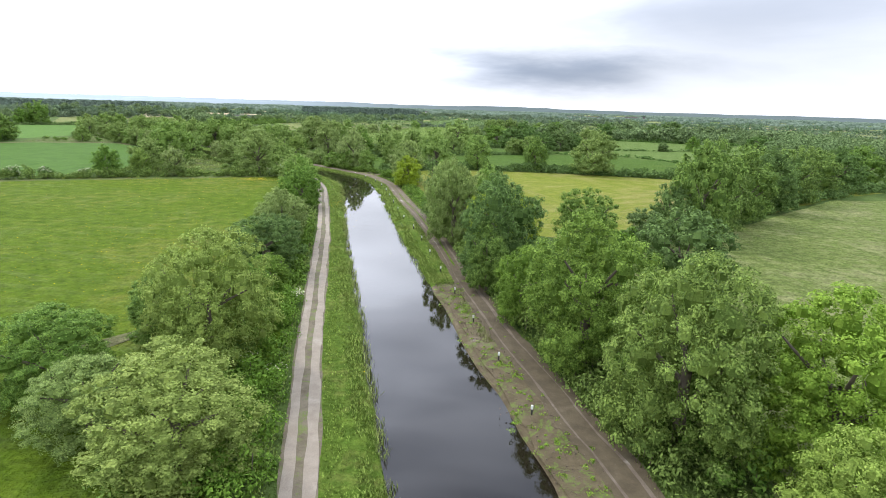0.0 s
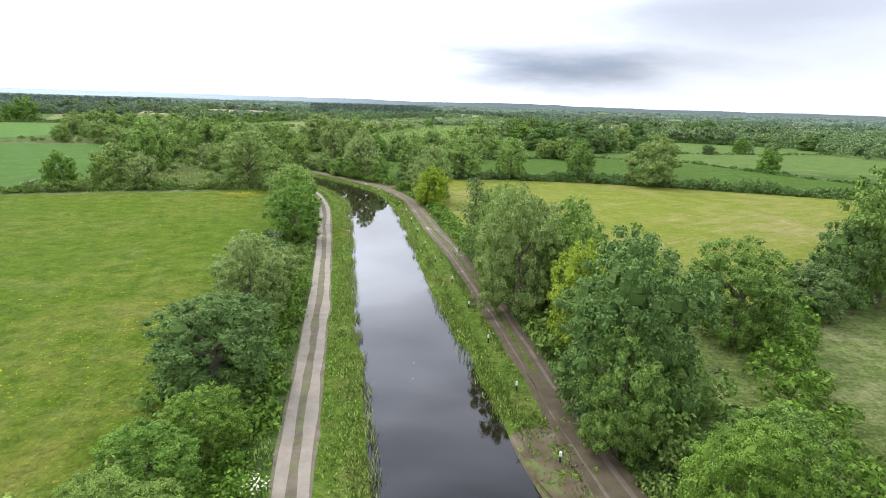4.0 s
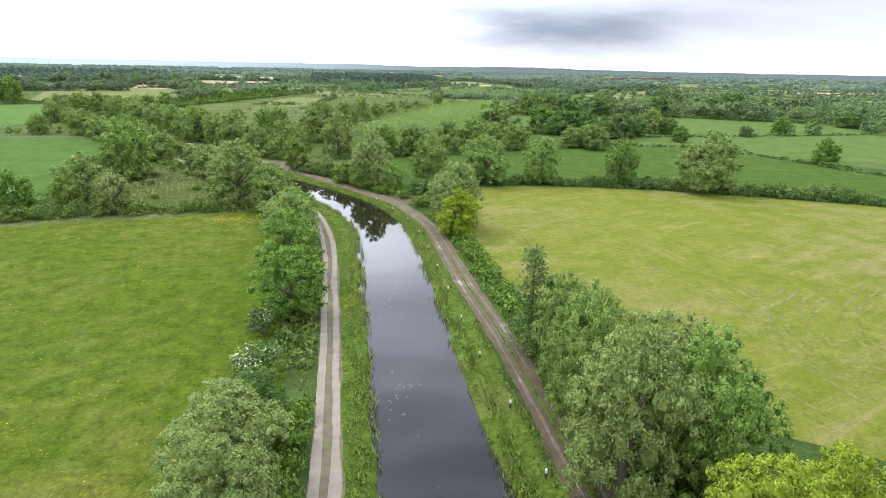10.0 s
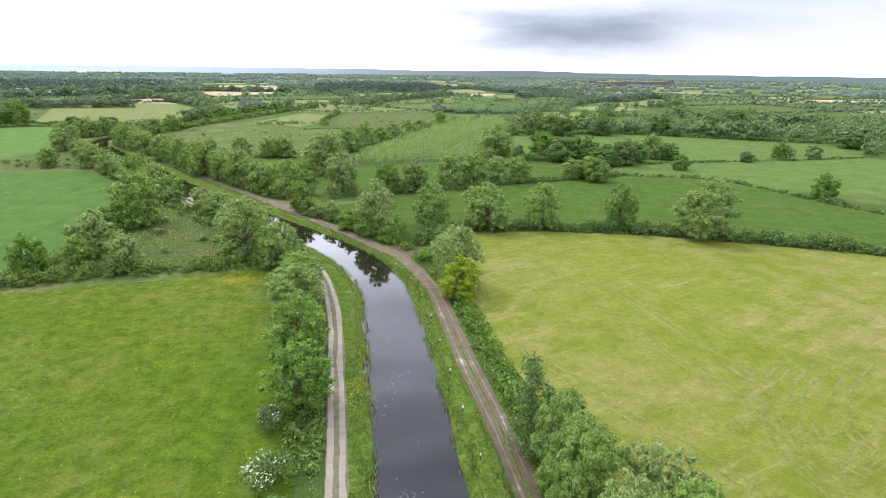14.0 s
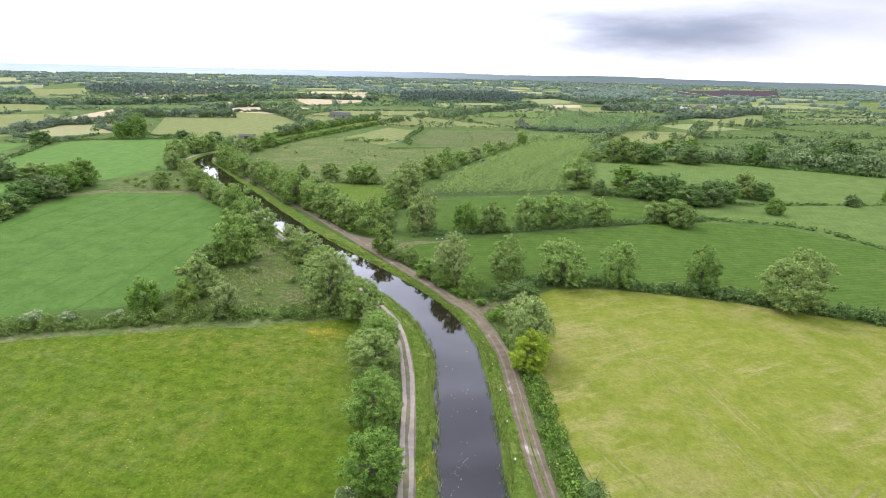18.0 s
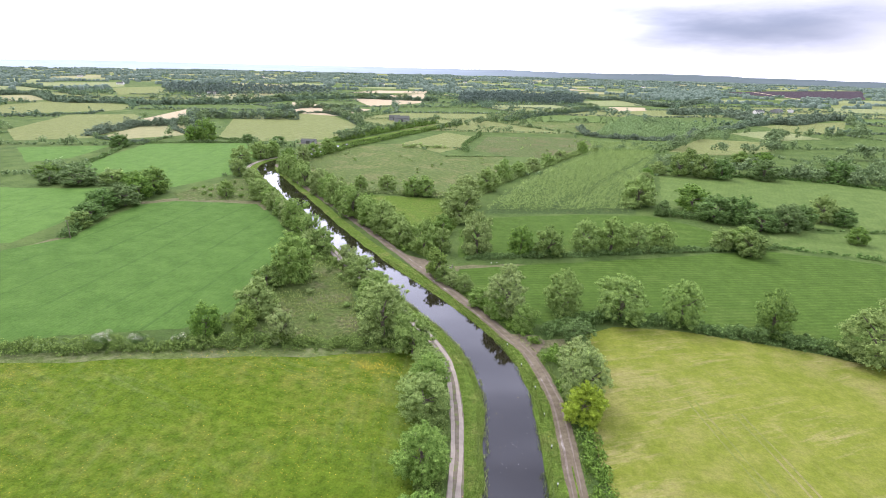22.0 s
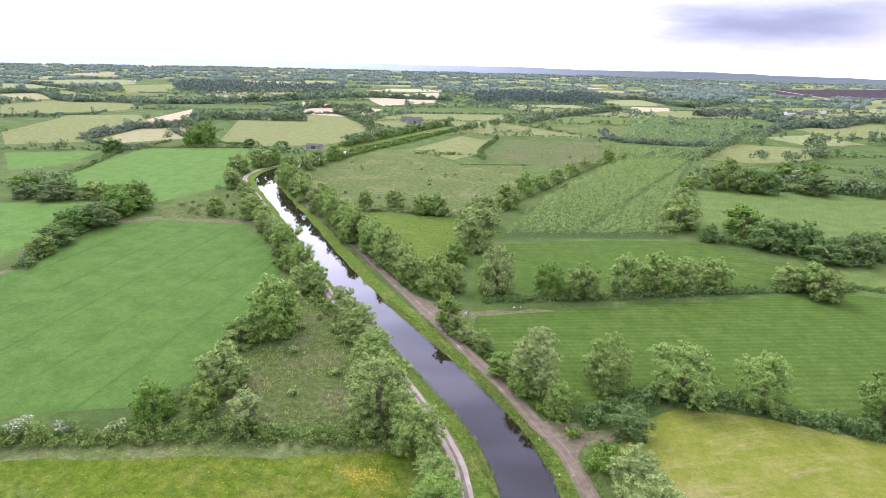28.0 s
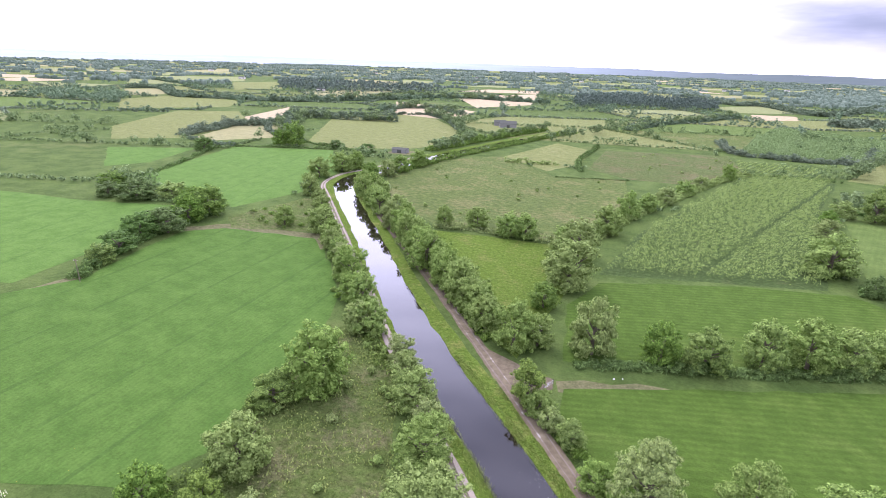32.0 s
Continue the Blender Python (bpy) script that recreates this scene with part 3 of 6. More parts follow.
patch("ground_meadow", [(-11.1, 5.1), (-17.2, 51), (-23, 77.9), (-29.5, 110.6), (-34.3, 130.6), (-39.6, 152.8), (-44.9, 172.7), (-54.2, 193.5), (-60.4, 199.6), (-78.1, 193.1), (-104, 183.4), (-131.6, 172.7), (-164.9, 158.9), (-356.1, 96.1), (-333.3, -60.8), (-3, -60.8)],
      "meadow", "lush green meadow with yellow buttercups")
patch("ground_meadow_margin", [(-60.4, 200.0), (-78.1, 194.3), (-104, 185.0), (-131.6, 174.0), (-164.9, 160.2), (-230, 138), (-232, 131), (-166, 154), (-133, 168), (-106, 178.5), (-90, 184.5), (-76, 190.6), (-62, 196.5)],
      "margin", "pale uncut grass along the hedge foot", "margin", 0.035, 0.9)
patch("ground_hayfield", [(9, 117), (3, 134), (-2, 147.9), (-7, 162.7), (-12.5, 185.8), (-18.5, 207.7), (-16.3, 221.2), (-5.8, 231.7), (16.4, 235.3), (50.5, 232.8), (75.2, 227.1), (105.6, 218.1), (207.1, 185.5), (162.6, 201), (127.4, 180.2), (90.8, 149.6), (60.7, 124.3), (37.1, 106.9)],
      "hay", "freshly mown yellow-green hayfield with pale swaths")
for i, points in enumerate(([(45.7, 155.4), (37.3, 146.3), (34.1, 136.9), (34.2, 129.3), (37.3, 124.0)],
                            [(52.4, 155.9), (42.3, 146.2), (37.9, 136.1), (37.5, 130.4), (40.0, 126.7)],
                            [(60.3, 156.5), (50.0, 147.2), (44.5, 138.6), (43.4, 132.0)],
                            [(11.7, 197.0), (22.6, 167.7), (30.8, 145.9), (32.4, 133.8)],
                            [(21.2, 194.8), (30.8, 168.3), (36.6, 148.9)],
                            [(-0.8, 158.4), (13.4, 137.6), (21.9, 126.9), (26.8, 116.2)],
                            [(34.5, 144.9), (32.1, 130.1), (33.9, 120.3)])):
    for o in (-0.9, 0.9):
        strip("mowing_line", smooth_line(points, 1.5), (o - 0.26, o, o + 0.26), (0.052 + 0.002 * i, 0.056 + 0.002 * i, 0.052 + 0.002 * i), MAT["swath"], 0.09, 130 + i, label="thin pale wheel line left by the mower", category="mowing line")
patch("ground_rough_pasture", [(24.1, 30.2), (20.2, 63.1), (17.2, 81.7), (22.6, 102.7), (39.1, 106.9), (62.7, 122.1), (91.7, 147.5), (127.3, 178), (207, 182.3), (301.2, 100.4), (303, -60.8), (40.4, -60.8)],
      "rough", "grey-green rough grazing in tussocks")
patch("ground_cereal", [(-147, 178.7), (-125.5, 189.3), (-119.3, 203.9), (-125.2, 221.2), (-129.2, 237.5), (-137, 265.8), (-144.9, 280.7), (-189.5, 324.8), (-236, 316), (-247, 301), (-241, 277), (-229, 245), (-238, 224), (-246, 196), (-226, 152), (-190, 154), (-165, 166)],
      "cereal", "young green cereal crop with tractor tramlines")
patch("ground_rushy_corner", [(-66.7, 203.7), (-81.1, 212.7), (-93.4, 234.1), (-107.5, 257.4), (-129.9, 263.9), (-129.2, 235.5), (-123.2, 217.1), (-116.2, 207), (-112.1, 196.8), (-89.5, 193)], "tangle", "tangled rough grass corner beside the track")
patch("ground_gate_field", [(-62.2, 263.6), (-25.6, 284), (11.1, 303.6), (57.9, 331.1), (98.8, 328.2), (118.2, 309.9), (138.1, 272.7), (162.4, 248.9), (105.6, 224.5), (75.2, 232.3), (50.5, 238.1), (16.4, 239.5), (-4.8, 237), (-22.7, 226.3), (-35.3, 226), (-49.8, 240.2), (-60.1, 252.3)], "ley", "smooth green silage field in faint rows")
patch("ground_strip_field", [(-66.2, 276.8), (-75.3, 313.3), (-70.1, 339.1), (-24.4, 363.4), (11.3, 375.2), (32.4, 363.5), (43, 350.4), (38.7, 328.4), (9, 313.9), (-28.7, 294.2), (-60, 278)], "ley", "small green field below the plantation")
patch("ground_plantation", [(-72.1, 347.3), (-66.9, 413), (-46.2, 500.8), (-17.2, 614.4), (38.2, 624), (15.3, 509.8), (6, 377.1)], "planted", "weedy ground of a young tree plantation")
patch("ground_bog", [(-208.6, 408.2), (-239.5, 454.2), (-236.9, 523.3), (-223, 563.5), (-203.4, 578.7), (-140.6, 521.9), (-97.3, 542.9), (-74.1, 443.3), (-80.3, 383.7), (-108.8, 377.4), (-154.3, 369.4)], "rush", "rushy olive bog pasture")
patch("ground_bog_corner", [(-155.3, 363.4), (-108.9, 371.3), (-84.3, 373.4), (-78.4, 330.6), (-77.6, 271.4), (-88.8, 279.3)], "verge", "small bright green paddock behind the trees")
patch("ground_paddock", [(-203.4, 580.7), (-188.9, 689.5), (-149.8, 664.8), (-139.3, 586.6), (-152.5, 539)], "pasture", "bright green small pasture")
patch("ground_heath", [(-129.4, 566.5), (-136.9, 670.9), (-34.8, 714.3), (-20.3, 619.2), (-47.2, 552.4), (-93.2, 546.2)], "heath", "brown heathery cutaway bog")
patch("ground_east_field", [(20.8, 390.2), (28.9, 527.1), (109.3, 529.3), (184.2, 506.8), (268.2, 459.5), (236.2, 416.8), (127.1, 385.2), (66.5, 381.6)], "ley_haze", "wide green field behind the hedges")
patch("ground_west_field", [(-363, 354.1), (-409.4, 478.1), (-334, 516.6), (-275.2, 452.2), (-263.2, 403.6), (-253.7, 388.1), (-260.1, 340.3)], "wheat", "green cereal field by the canal bend")
patch("ground_far_west_field", [(-330, 308.3), (-289.4, 325.4), (-264.6, 304.4), (-253.8, 262.9), (-244.6, 230.1), (-303.7, 203.9), (-417.4, 241.2), (-415.5, 290)], "wheat", "green field behind the thorn hedge")
patch("ground_headland", [(-248.6, 326.8), (-243.1, 376.7), (-228.5, 377.4), (-193.4, 332.7), (-233.2, 314.4)], "tangle", "rough brown-green headland of dead grass")
patch("ground_headland_edge", [(-252, 304), (-238, 319.5), (-190, 329.5), (-176, 317), (-180, 313), (-191, 323), (-235, 312.5), (-247, 299)], "dry", "pale strip of dead grass along the crop", "margin", 0.05, 0.9)
patch("ground_sheep_field", [(-381.8, 540.1), (-509.3, 743.8), (-424.7, 844.9), (-307.7, 710), (-270.6, 608.4), (-288.2, 563.4), (-335.6, 531)], "pasture", "yellow-green pasture beyond the bend")
patch("ground_hay_far", [(-584.4, 1016.8), (-393.2, 942.9), (-365.9, 804.3), (-461.7, 818.6)], "straw", "pale cut hayfield")
patch("ground_hay_far", [(-573.1, 1234.5), (-472.5, 1489.8), (-371.3, 1144), (-420.9, 1007.1)], "straw", "pale cut hayfield")
patch("ground_hay_far", [(-568.6, 629.3), (-630.9, 790.7), (-548.8, 692.6), (-531.9, 618.9)], "straw", "pale cut hayfield")
patch("ground_buff_field", [(-477.6, 488.9), (-532, 614.3), (-516.2, 661.8), (-419.1, 546.8), (-455.4, 483.7)], "buff", "buff hay meadow")
patch("ground_east_pasture", [(46.6, 641), (90.9, 764.6), (163.2, 768.6), (149.5, 691), (90.3, 634.4)], "pasture", "pale green far pasture")
patch("ground_bare_heath", [(-603.4, 498.1), (-690.9, 644.9), (-630.5, 691.7), (-532, 614.3), (-482.1, 487.6), (-523.6, 444.6)], "pasture", "brown rushy grazing")
patch("ground_hill_field", [(-483.5, 416.7), (-426.1, 456), (-400.9, 394.1), (-411.8, 367.6)], "wheat", "green field behind the thorn hedge")
patch("ground_right_field", [(66.5, 362.8), (127.1, 382), (236.1, 412.4), (266.2, 353.2), (217.5, 287.4), (156.4, 296.3), (120.5, 314.2), (102.1, 332.5), (64.4, 340.7)], "ley_haze", "wide green field with a broken hedge")
patch("ground_peat", [(400, 2391), (590, 2680), (1139, 3232), (760, 2150), (640, 2030), (520, 2090), (430, 2220)], "peat", "bare dark peat workings")
patch("ground_peat_road", [(532, 2556), (538, 1855), (530, 1865), (520, 2581)], "straw", "pale straight road over the peat", "road", 0.05, 0.0)
patch("ground_far_field", [(-1580, 1246), (-1431, 1462), (-1232, 1277), (-1237, 1138), (-1430, 1134)], "bright", "far hedged farm field", "field", 0.03, 3.0)
patch("ground_far_field", [(-1460, 1097), (-1278, 1113), (-1182, 1032), (-1276, 968)], "bright", "far hedged farm field", "field", 0.03, 3.0)
patch("ground_far_field", [(-1098, 843), (-1063, 933), (-940, 827), (-964, 749)], "buff", "far hedged farm field", "field", 0.03, 3.0)
patch("ground_far_field", [(-1267, 1700), (-1026, 1733), (-927, 1557), (-1060, 1565)], "buff", "far hedged farm field", "field", 0.03, 3.0)
patch("ground_far_field", [(-1095, 1864), (-975, 1871), (-841, 1630), (-930, 1608)], "bright", "far hedged farm field", "field", 0.03, 3.0)
patch("ground_far_field", [(-73, 1423), (8, 1544), (112, 1566), (102, 1385), (-45, 1280)], "bright", "far hedged farm field", "field", 0.03, 3.0)
patch("ground_far_field", [(-12, 1270), (58, 1294), (57, 1205), (-8, 1149)], "straw", "far hedged farm field", "field", 0.03, 3.0)
patch("ground_far_field", [(283, 1802), (380, 1811), (320, 1601), (246, 1588)], "bright", "far hedged farm field", "field", 0.03, 3.0)
patch("ground_far_field", [(201, 984), (364, 1140), (289, 932), (228, 882)], "pasture", "far hedged farm field", "field", 0.03, 3.0)
patch("ground_far_field", [(136, 850), (208, 919), (235, 834), (172, 787)], "bright", "far hedged farm field", "field", 0.03, 3.0)
patch("ground_far_field", [(-899, 704), (-909, 808), (-752, 812), (-690, 730), (-762, 608)], "pasture", "far hedged farm field", "field", 0.03, 3.0)
patch("ground_far_field", [(-1199, 1201), (-1179, 1340), (-942, 1113), (-980, 1008)], "pasture", "far hedged farm field", "field", 0.03, 3.0)


# ---- trees and hedges ----
def crown_shape(seed, n, each, size, lean=0.0, skirt=0, heart=0.0):
    """A billowing crown one metre in radius and two high: big boughs, each carrying separate rounded puffs of leaf sprays."""
    rng = np.random.default_rng(seed)
    m = 14
    up = np.linspace(-0.90, 1.0, m) + rng.normal(size=m) * 0.08
    w = np.arange(m) * 2.399 + rng.normal(size=m) * 0.35
    flat = np.sqrt(np.clip(1 - np.clip(up, -1, 1) ** 2, 0.02, 1))
    flat = np.where(up < 0, np.maximum(flat, 0.74), flat)
    reach = rng.uniform(0.44, 0.68, m)
    bough = np.stack([np.cos(w) * flat * reach, np.sin(w) * flat * reach, up * reach * 1.02], 1)
    bough[:, 0] += lean * bough[:, 2]
    bough = bough + (0, 0, 1.02)
    big = rng.uniform(0.30, 0.44, m)
    if skirt:
        ring = np.arange(skirt) * 2 * math.pi / skirt + rng.normal(size=skirt) * 0.3
        bough = np.concatenate([bough, np.stack([np.cos(ring) * 0.46, np.sin(ring) * 0.46, rng.uniform(0.24, 0.40, skirt)], 1)])
        big, m = np.r_[big, rng.uniform(0.28, 0.38, skirt)], m + skirt
    c, r = np.zeros((0, 3)), np.zeros(0)
    wide = 1.0 if n > 120 else 1.18 if n > 60 else 1.4
    for tries in range(50 * n):
        if len(r) >= n:
            break
        k = rng.integers(m)
        d = unit(unit(rng.normal(size=3)) + 0.5 * unit(bough[k] - (0, 0, 0.8)))
        p = bough[k] + d * big[k] * rng.uniform(0.84, 1.02)
        one = rng.uniform(0.075, 0.150) * wide
        if p[2] < 0.14 or np.any(np.linalg.norm(bough - p, axis=1) < 0.74 * big):
            continue
        if len(r) and np.any(np.linalg.norm(c - p, axis=1) < (0.62 if tries < 30 * n else 0.5) * (one + r)):
            continue
        c, r = np.concatenate([c, p[None]]), np.r_[r, one]
    tall, broad = np.max(c[:, 2] + 0.85 * r), np.percentile(np.hypot(c[:, 0], c[:, 1]) + r, 96)
    fit = np.array((0.95 / broad, 0.95 / broad, 1.90 / tall)) if n > 120 else np.array((1.06 / broad, 1.06 / broad, 2.04 / tall))
    c, bough, r, big = c * fit, bough * fit, r * fit[0], big * fit[0]
    spray = leaves(rng, c, r, each, size, 0.85, 0.55, (0, 0, 0.6))
    inner = leaves(rng, np.repeat(bough, 2, 0), np.repeat(big * 0.82, 2), 2 * each, size * 1.15, 0.95, 0.5, (0, 0, 0.6))
    core = (CORE[None] * (big * heart)[:, None, None, None] * rng.uniform(0.85, 1.1, (len(big), len(CORE), 1, 1)) + bough[:, None, None]).reshape(-1, 4, 3)
    way = np.tile(unit(CORE.mean(1)), (len(big), 1))[:, None]
    small = (BLOCK[None] * (0.5 * r)[:, None, None, None] + c[:, None, None]).reshape(-1, 4, 3)
    side = np.tile(unit(BLOCK.mean(1)), (len(r), 1))[:, None]
    return np.concatenate([spray, inner, np.concatenate([core, way], 1), np.concatenate([small, side], 1)])


def ball_faces():
    """The faces of a small rounded block, for the dense heart of a bough."""
    out = []
    g = np.array([-1.0, 0.0, 1.0])
    for ax in range(3):
        for s in (-1, 1):
            for i in range(2):
                for j in range(2):
                    q = []
                    for a, b in ((i, j), (i + 1, j), (i + 1, j + 1), (i, j + 1)):
                        v = np.zeros(3)
                        v[ax], v[(ax + 1) % 3], v[(ax + 2) % 3] = s, g[a], g[b]
                        q.append(v / np.linalg.norm(v))
                    out.append(q if s > 0 else q[::-1])
    return np.array(out)


CORE = ball_faces()
BLOCK = np.array([np.roll([(1, *q) if k < 3 else (-1, q[1], q[0]) for q in ((-1, -1), (1, -1), (1, 1), (-1, 1))], k % 3, axis=1) for k in range(6)]) / 1.732


def limb(verts, faces, a, b, ra, rb, ring=7, bend=0.0):
    a, b = Vector(a), Vector(b)
    base, turn = len(verts), (b - a).to_track_quat("Z", "Y").to_matrix()
    cuts = 4
    for i in range(cuts + 1):
        t = i / cuts
        mid = a.lerp(b, t) + Vector((bend, bend * 0.6, 0)) * math.sin(math.pi * t)
        for j in range(ring):
            w = 2 * math.pi * j / ring
            rr = (ra + (rb - ra) * t) * (1 + 0.12 * math.sin(3 * w + a.x * 9))
            verts.append(mid + turn @ Vector((math.cos(w) * rr, math.sin(w) * rr, 0)))
    for i in range(cuts):
        for j in range(ring):
            faces.append((base + i * ring + j, base + i * ring + (j + 1) % ring, base + (i + 1) * ring + (j + 1) % ring, base + (i + 1) * ring + j))


def stem_shape(seed):
    rng = random.Random(seed)
    verts, faces = [], []
    limb(verts, faces, (0, 0, -0.02), (0.02, 0.01, 0.95), 0.075, 0.05, 9, 0.02)
    for i in range(6):
        w = i * 1.05 + rng.random()
        h = rng.uniform(0.4, 0.9)
        limb(verts, faces, (0, 0, h), (0.6 * math.cos(w), 0.6 * math.sin(w), h + rng.uniform(0.3, 0.7)), 0.034, 0.010, 6, 0.03)
    return verts, faces


STEMS = [mesh_of("trunk", *stem_shape(s), BARK, True) for s in (1, 2, 3)]
LEVELS = {"front": (230, 130, 0.0150), "close": (180, 86, 0.0195), "near": (110, 54, 0.029), "mid": (64, 32, 0.046)}
CROWNS = {}
SHAPES = {"front": 2, "close": 2, "near": 3, "mid": 4}


def crown_mesh(kind, level, v):
    key = (kind, level, v)
    if key not in CROWNS:
        n, each, size = LEVELS[level]
        CROWNS[key] = quads_mesh("crown", crown_shape(17 * v + 5 + len(level), n, each, size, 0.1 * (v - 1), *{"front": (3, 0.36), "close": (4, 0.40), "near": (4, 0.44), "mid": (5, 0.48)}[level]), LEAF[kind])
    return CROWNS[key]


WORDS = {"ash": "tall ash tree with a rounded mid-green crown", "mid": "broad tree with a dense fresh-green crown", "dark": "dark green bushy tree with a low dense crown",
         "lime": "bright yellow-green sycamore with a full crown", "sunny": "young ash tree with a light yellow-green crown", "grey": "pale grey-green willow with a loose crown", "yellow": "small tree with a bright golden-green crown"}
PROTO = {}
count = 0


def tree(x, y, h, r, kind="mid", level="mid", group="hedgerow trees"):
    """A tree of that height and crown radius: a stem with limbs, and a crown of leaf sprays."""
    global count
    count += 1
    v = (count * 7 + int(abs(x))) % SHAPES[level]
    m = Matrix.LocRotScale((x, y, 0), Euler((0, 0, count * 2.4)), (1.1 * r, 1.1 * r, h / 1.88))
    key = (kind, level, v)
    if key in PROTO:
        return copy_thing_at(PROTO[key], m)
    top = tagged(new("tree"), WORDS[kind], "tree", group)
    part("trunk", STEMS[v % 3], top)
    part("crown", crown_mesh(kind, level, v), top)
    top.matrix_basis = m
    PROTO[key] = top
    return top


def copy_thing_at(ob, m):
    made = copy_thing(ob, Matrix.Identity(4))
    made.matrix_basis = m
    return made


def row(items, level, group, tall=1.0, wide=1.0):
    for x, y, h, r, kind in items:
        if group == "trees behind the towpath":
            x, y = x - 1.5, y - 1.5
        if level == "close" and y < 68:
            tree(x, y, h * tall, r * wide, kind, "front", group)
            continue
        if level == "mid" and group[6:] in ("along the concrete track", "behind the towpath", "round the bog", "on the middle hedge"):
            kind = {"dark": "mid", "mid": "ash"}.get(kind, kind)
        tree(x, y, h * tall, r * wide, kind, level, group)


# between the meadow and the concrete track
row([(-33.4, 43.0, 9, 5.6, "mid"), (-18.6, 34.2, 9.4, 6.4, "sunny"), (-27.0, 37.5, 7.2, 4.2, "grey"), (-22.6, 50.2, 14.3, 6.3, "sunny"), (-29.2, 54.5, 8.0, 4.2, "mid"), (-24.2, 62.0, 7.2, 3.9, "lime"), (-26.0, 69.0, 6.0, 3.6, "mid"),
     (-24.6, 74.5, 5.4, 3.0, "lime"), (-27.9, 83.8, 9.2, 6.2, "dark"), (-29.2, 96.2, 11.6, 4.4, "ash"), (-31.6, 103.6, 10.2, 5.6, "ash"), (-32.2, 110.4, 7.4, 3.6, "dark")], "close", "trees along the concrete track")
row([(-36.2, 137.6, 9.9, 4.6, "mid"), (-40.6, 153.3, 11.4, 4.8, "ash"), (-46.2, 171.7, 9.8, 5.4, "ash"), (-48.4, 181.5, 8.8, 4.2, "ash"), (-51.1, 189.4, 6.5, 4, "ash"),
     (-57.9, 197.6, 11.2, 5.2, "ash"), (-69.3, 204.2, 15, 7, "ash"), (-79.2, 223.1, 10.6, 5.4, "ash")], "near", "trees along the concrete track", 1.0, 1.12)
row([(-90.8, 237.8, 9.6, 5.6, "ash"), (-114.9, 232.7, 16.5, 8, "mid"), (-119.7, 223.4, 7.6, 5, "dark"), (-110, 203.7, 11.5, 6.2, "mid"), (-94.7, 192.3, 9.4, 4, "grey"), (-106.4, 192.4, 8.5, 3.6, "lime"),
     (-115.9, 188.1, 9.6, 4.3, "dark"), (-147.8, 291.3, 13, 6, "ash"), (-194.4, 331.7, 11.4, 6.4, "ash"), (-175.6, 316.7, 9.2, 5, "ash"), (-132.7, 276.6, 11.5, 4.8, "grey"), (-119.7, 262.7, 10, 5, "grey"),
     (-160.7, 303.6, 8.5, 4.6, "grey"), (-216.9, 331.9, 9, 4.8, "mid"), (-245, 383.6, 11, 5.3, "ash"), (-272.6, 424.8, 12.5, 7.5, "ash"), (-273.3, 450.3, 13, 8, "ash"), (-270.3, 462.3, 12.5, 6.4, "ash")], "mid", "trees along the concrete track", 1.02, 1.0)
row([(-84, 232, 7.5, 3.6, "grey"), (-98, 246.5, 8.0, 4.0, "ash"), (-104, 254, 7.5, 3.8, "grey"), (-124, 262, 9.5, 4.4, "grey"), (-138, 279, 9, 4.4, "ash"), (-152, 293, 9.5, 4.6, "ash"), (-166, 308, 9, 4.6, "grey"),
     (-182, 323, 10, 5, "ash"), (-203, 344, 9, 4.6, "mid"), (-214, 356, 9.5, 4.8, "ash"), (-226, 369, 9, 4.6, "mid"), (-258, 398, 9, 4.6, "ash")] , "mid", "trees along the concrete track", 1.02, 1.0)
# east of the towpath
row([(28.5, 35.0, 15, 7.0, "sunny"), (24.5, 24.5, 10.5, 5.0, "sunny"), (19.2, 38.6, 16.3, 6.6, "lime"), (15.2, 54.0, 16.2, 7.2, "lime"), (22.0, 46.5, 10.5, 5.0, "mid"), (10.2, 65.0, 9.9, 3.9, "lime"), (14.5, 70.0, 8.5, 4.4, "mid"),
     (8.4, 82.3, 16.8, 7.0, "dark"), (6.6, 76.4, 10.4, 3.6, "mid"), (26.3, 98.6, 12.6, 5.9, "mid"), (7.8, 94.2, 12.8, 4.6, "yellow"), (13.0, 96.5, 12.2, 4.2, "yellow"),
     (1.8, 104.8, 16.8, 5.6, "ash"), (9.0, 105.8, 15.4, 5.6, "ash"), (9.0, 113.0, 13.4, 4.8, "grey"), (0.8, 115.2, 15.6, 5.0, "ash"), (0.0, 122.2, 14.0, 4.2, "ash")], "close", "trees along the towpath")
row([(1.6, 128.4, 9.5, 4.0, "mid"), (-12.4, 180.2, 9.6, 4.6, "yellow"), (-12.8, 187.6, 13.8, 5.6, "grey"), (-15.2, 200.3, 9.5, 4.6, "grey"),
     (34.3, 74.3, 12.5, 6.5, "dark")], "near", "trees along the towpath")
row([(54.0, 114.0, 19.6, 6.8, "mid"), (47.5, 112.0, 11.5, 4.5, "dark"), (62.5, 124.0, 16, 6.5, "mid"), (74, 136.0, 18, 8, "mid"), (90, 153, 17, 8, "dark"), (107.6, 170.4, 16.5, 8, "mid"), (125.3, 187.6, 15, 9, "mid"), (142.8, 200.7, 15, 9, "dark"), (162.6, 217, 15, 9, "mid"), (40.5, 108, 7, 4.6, "dark")], "near", "trees on the pasture hedge")
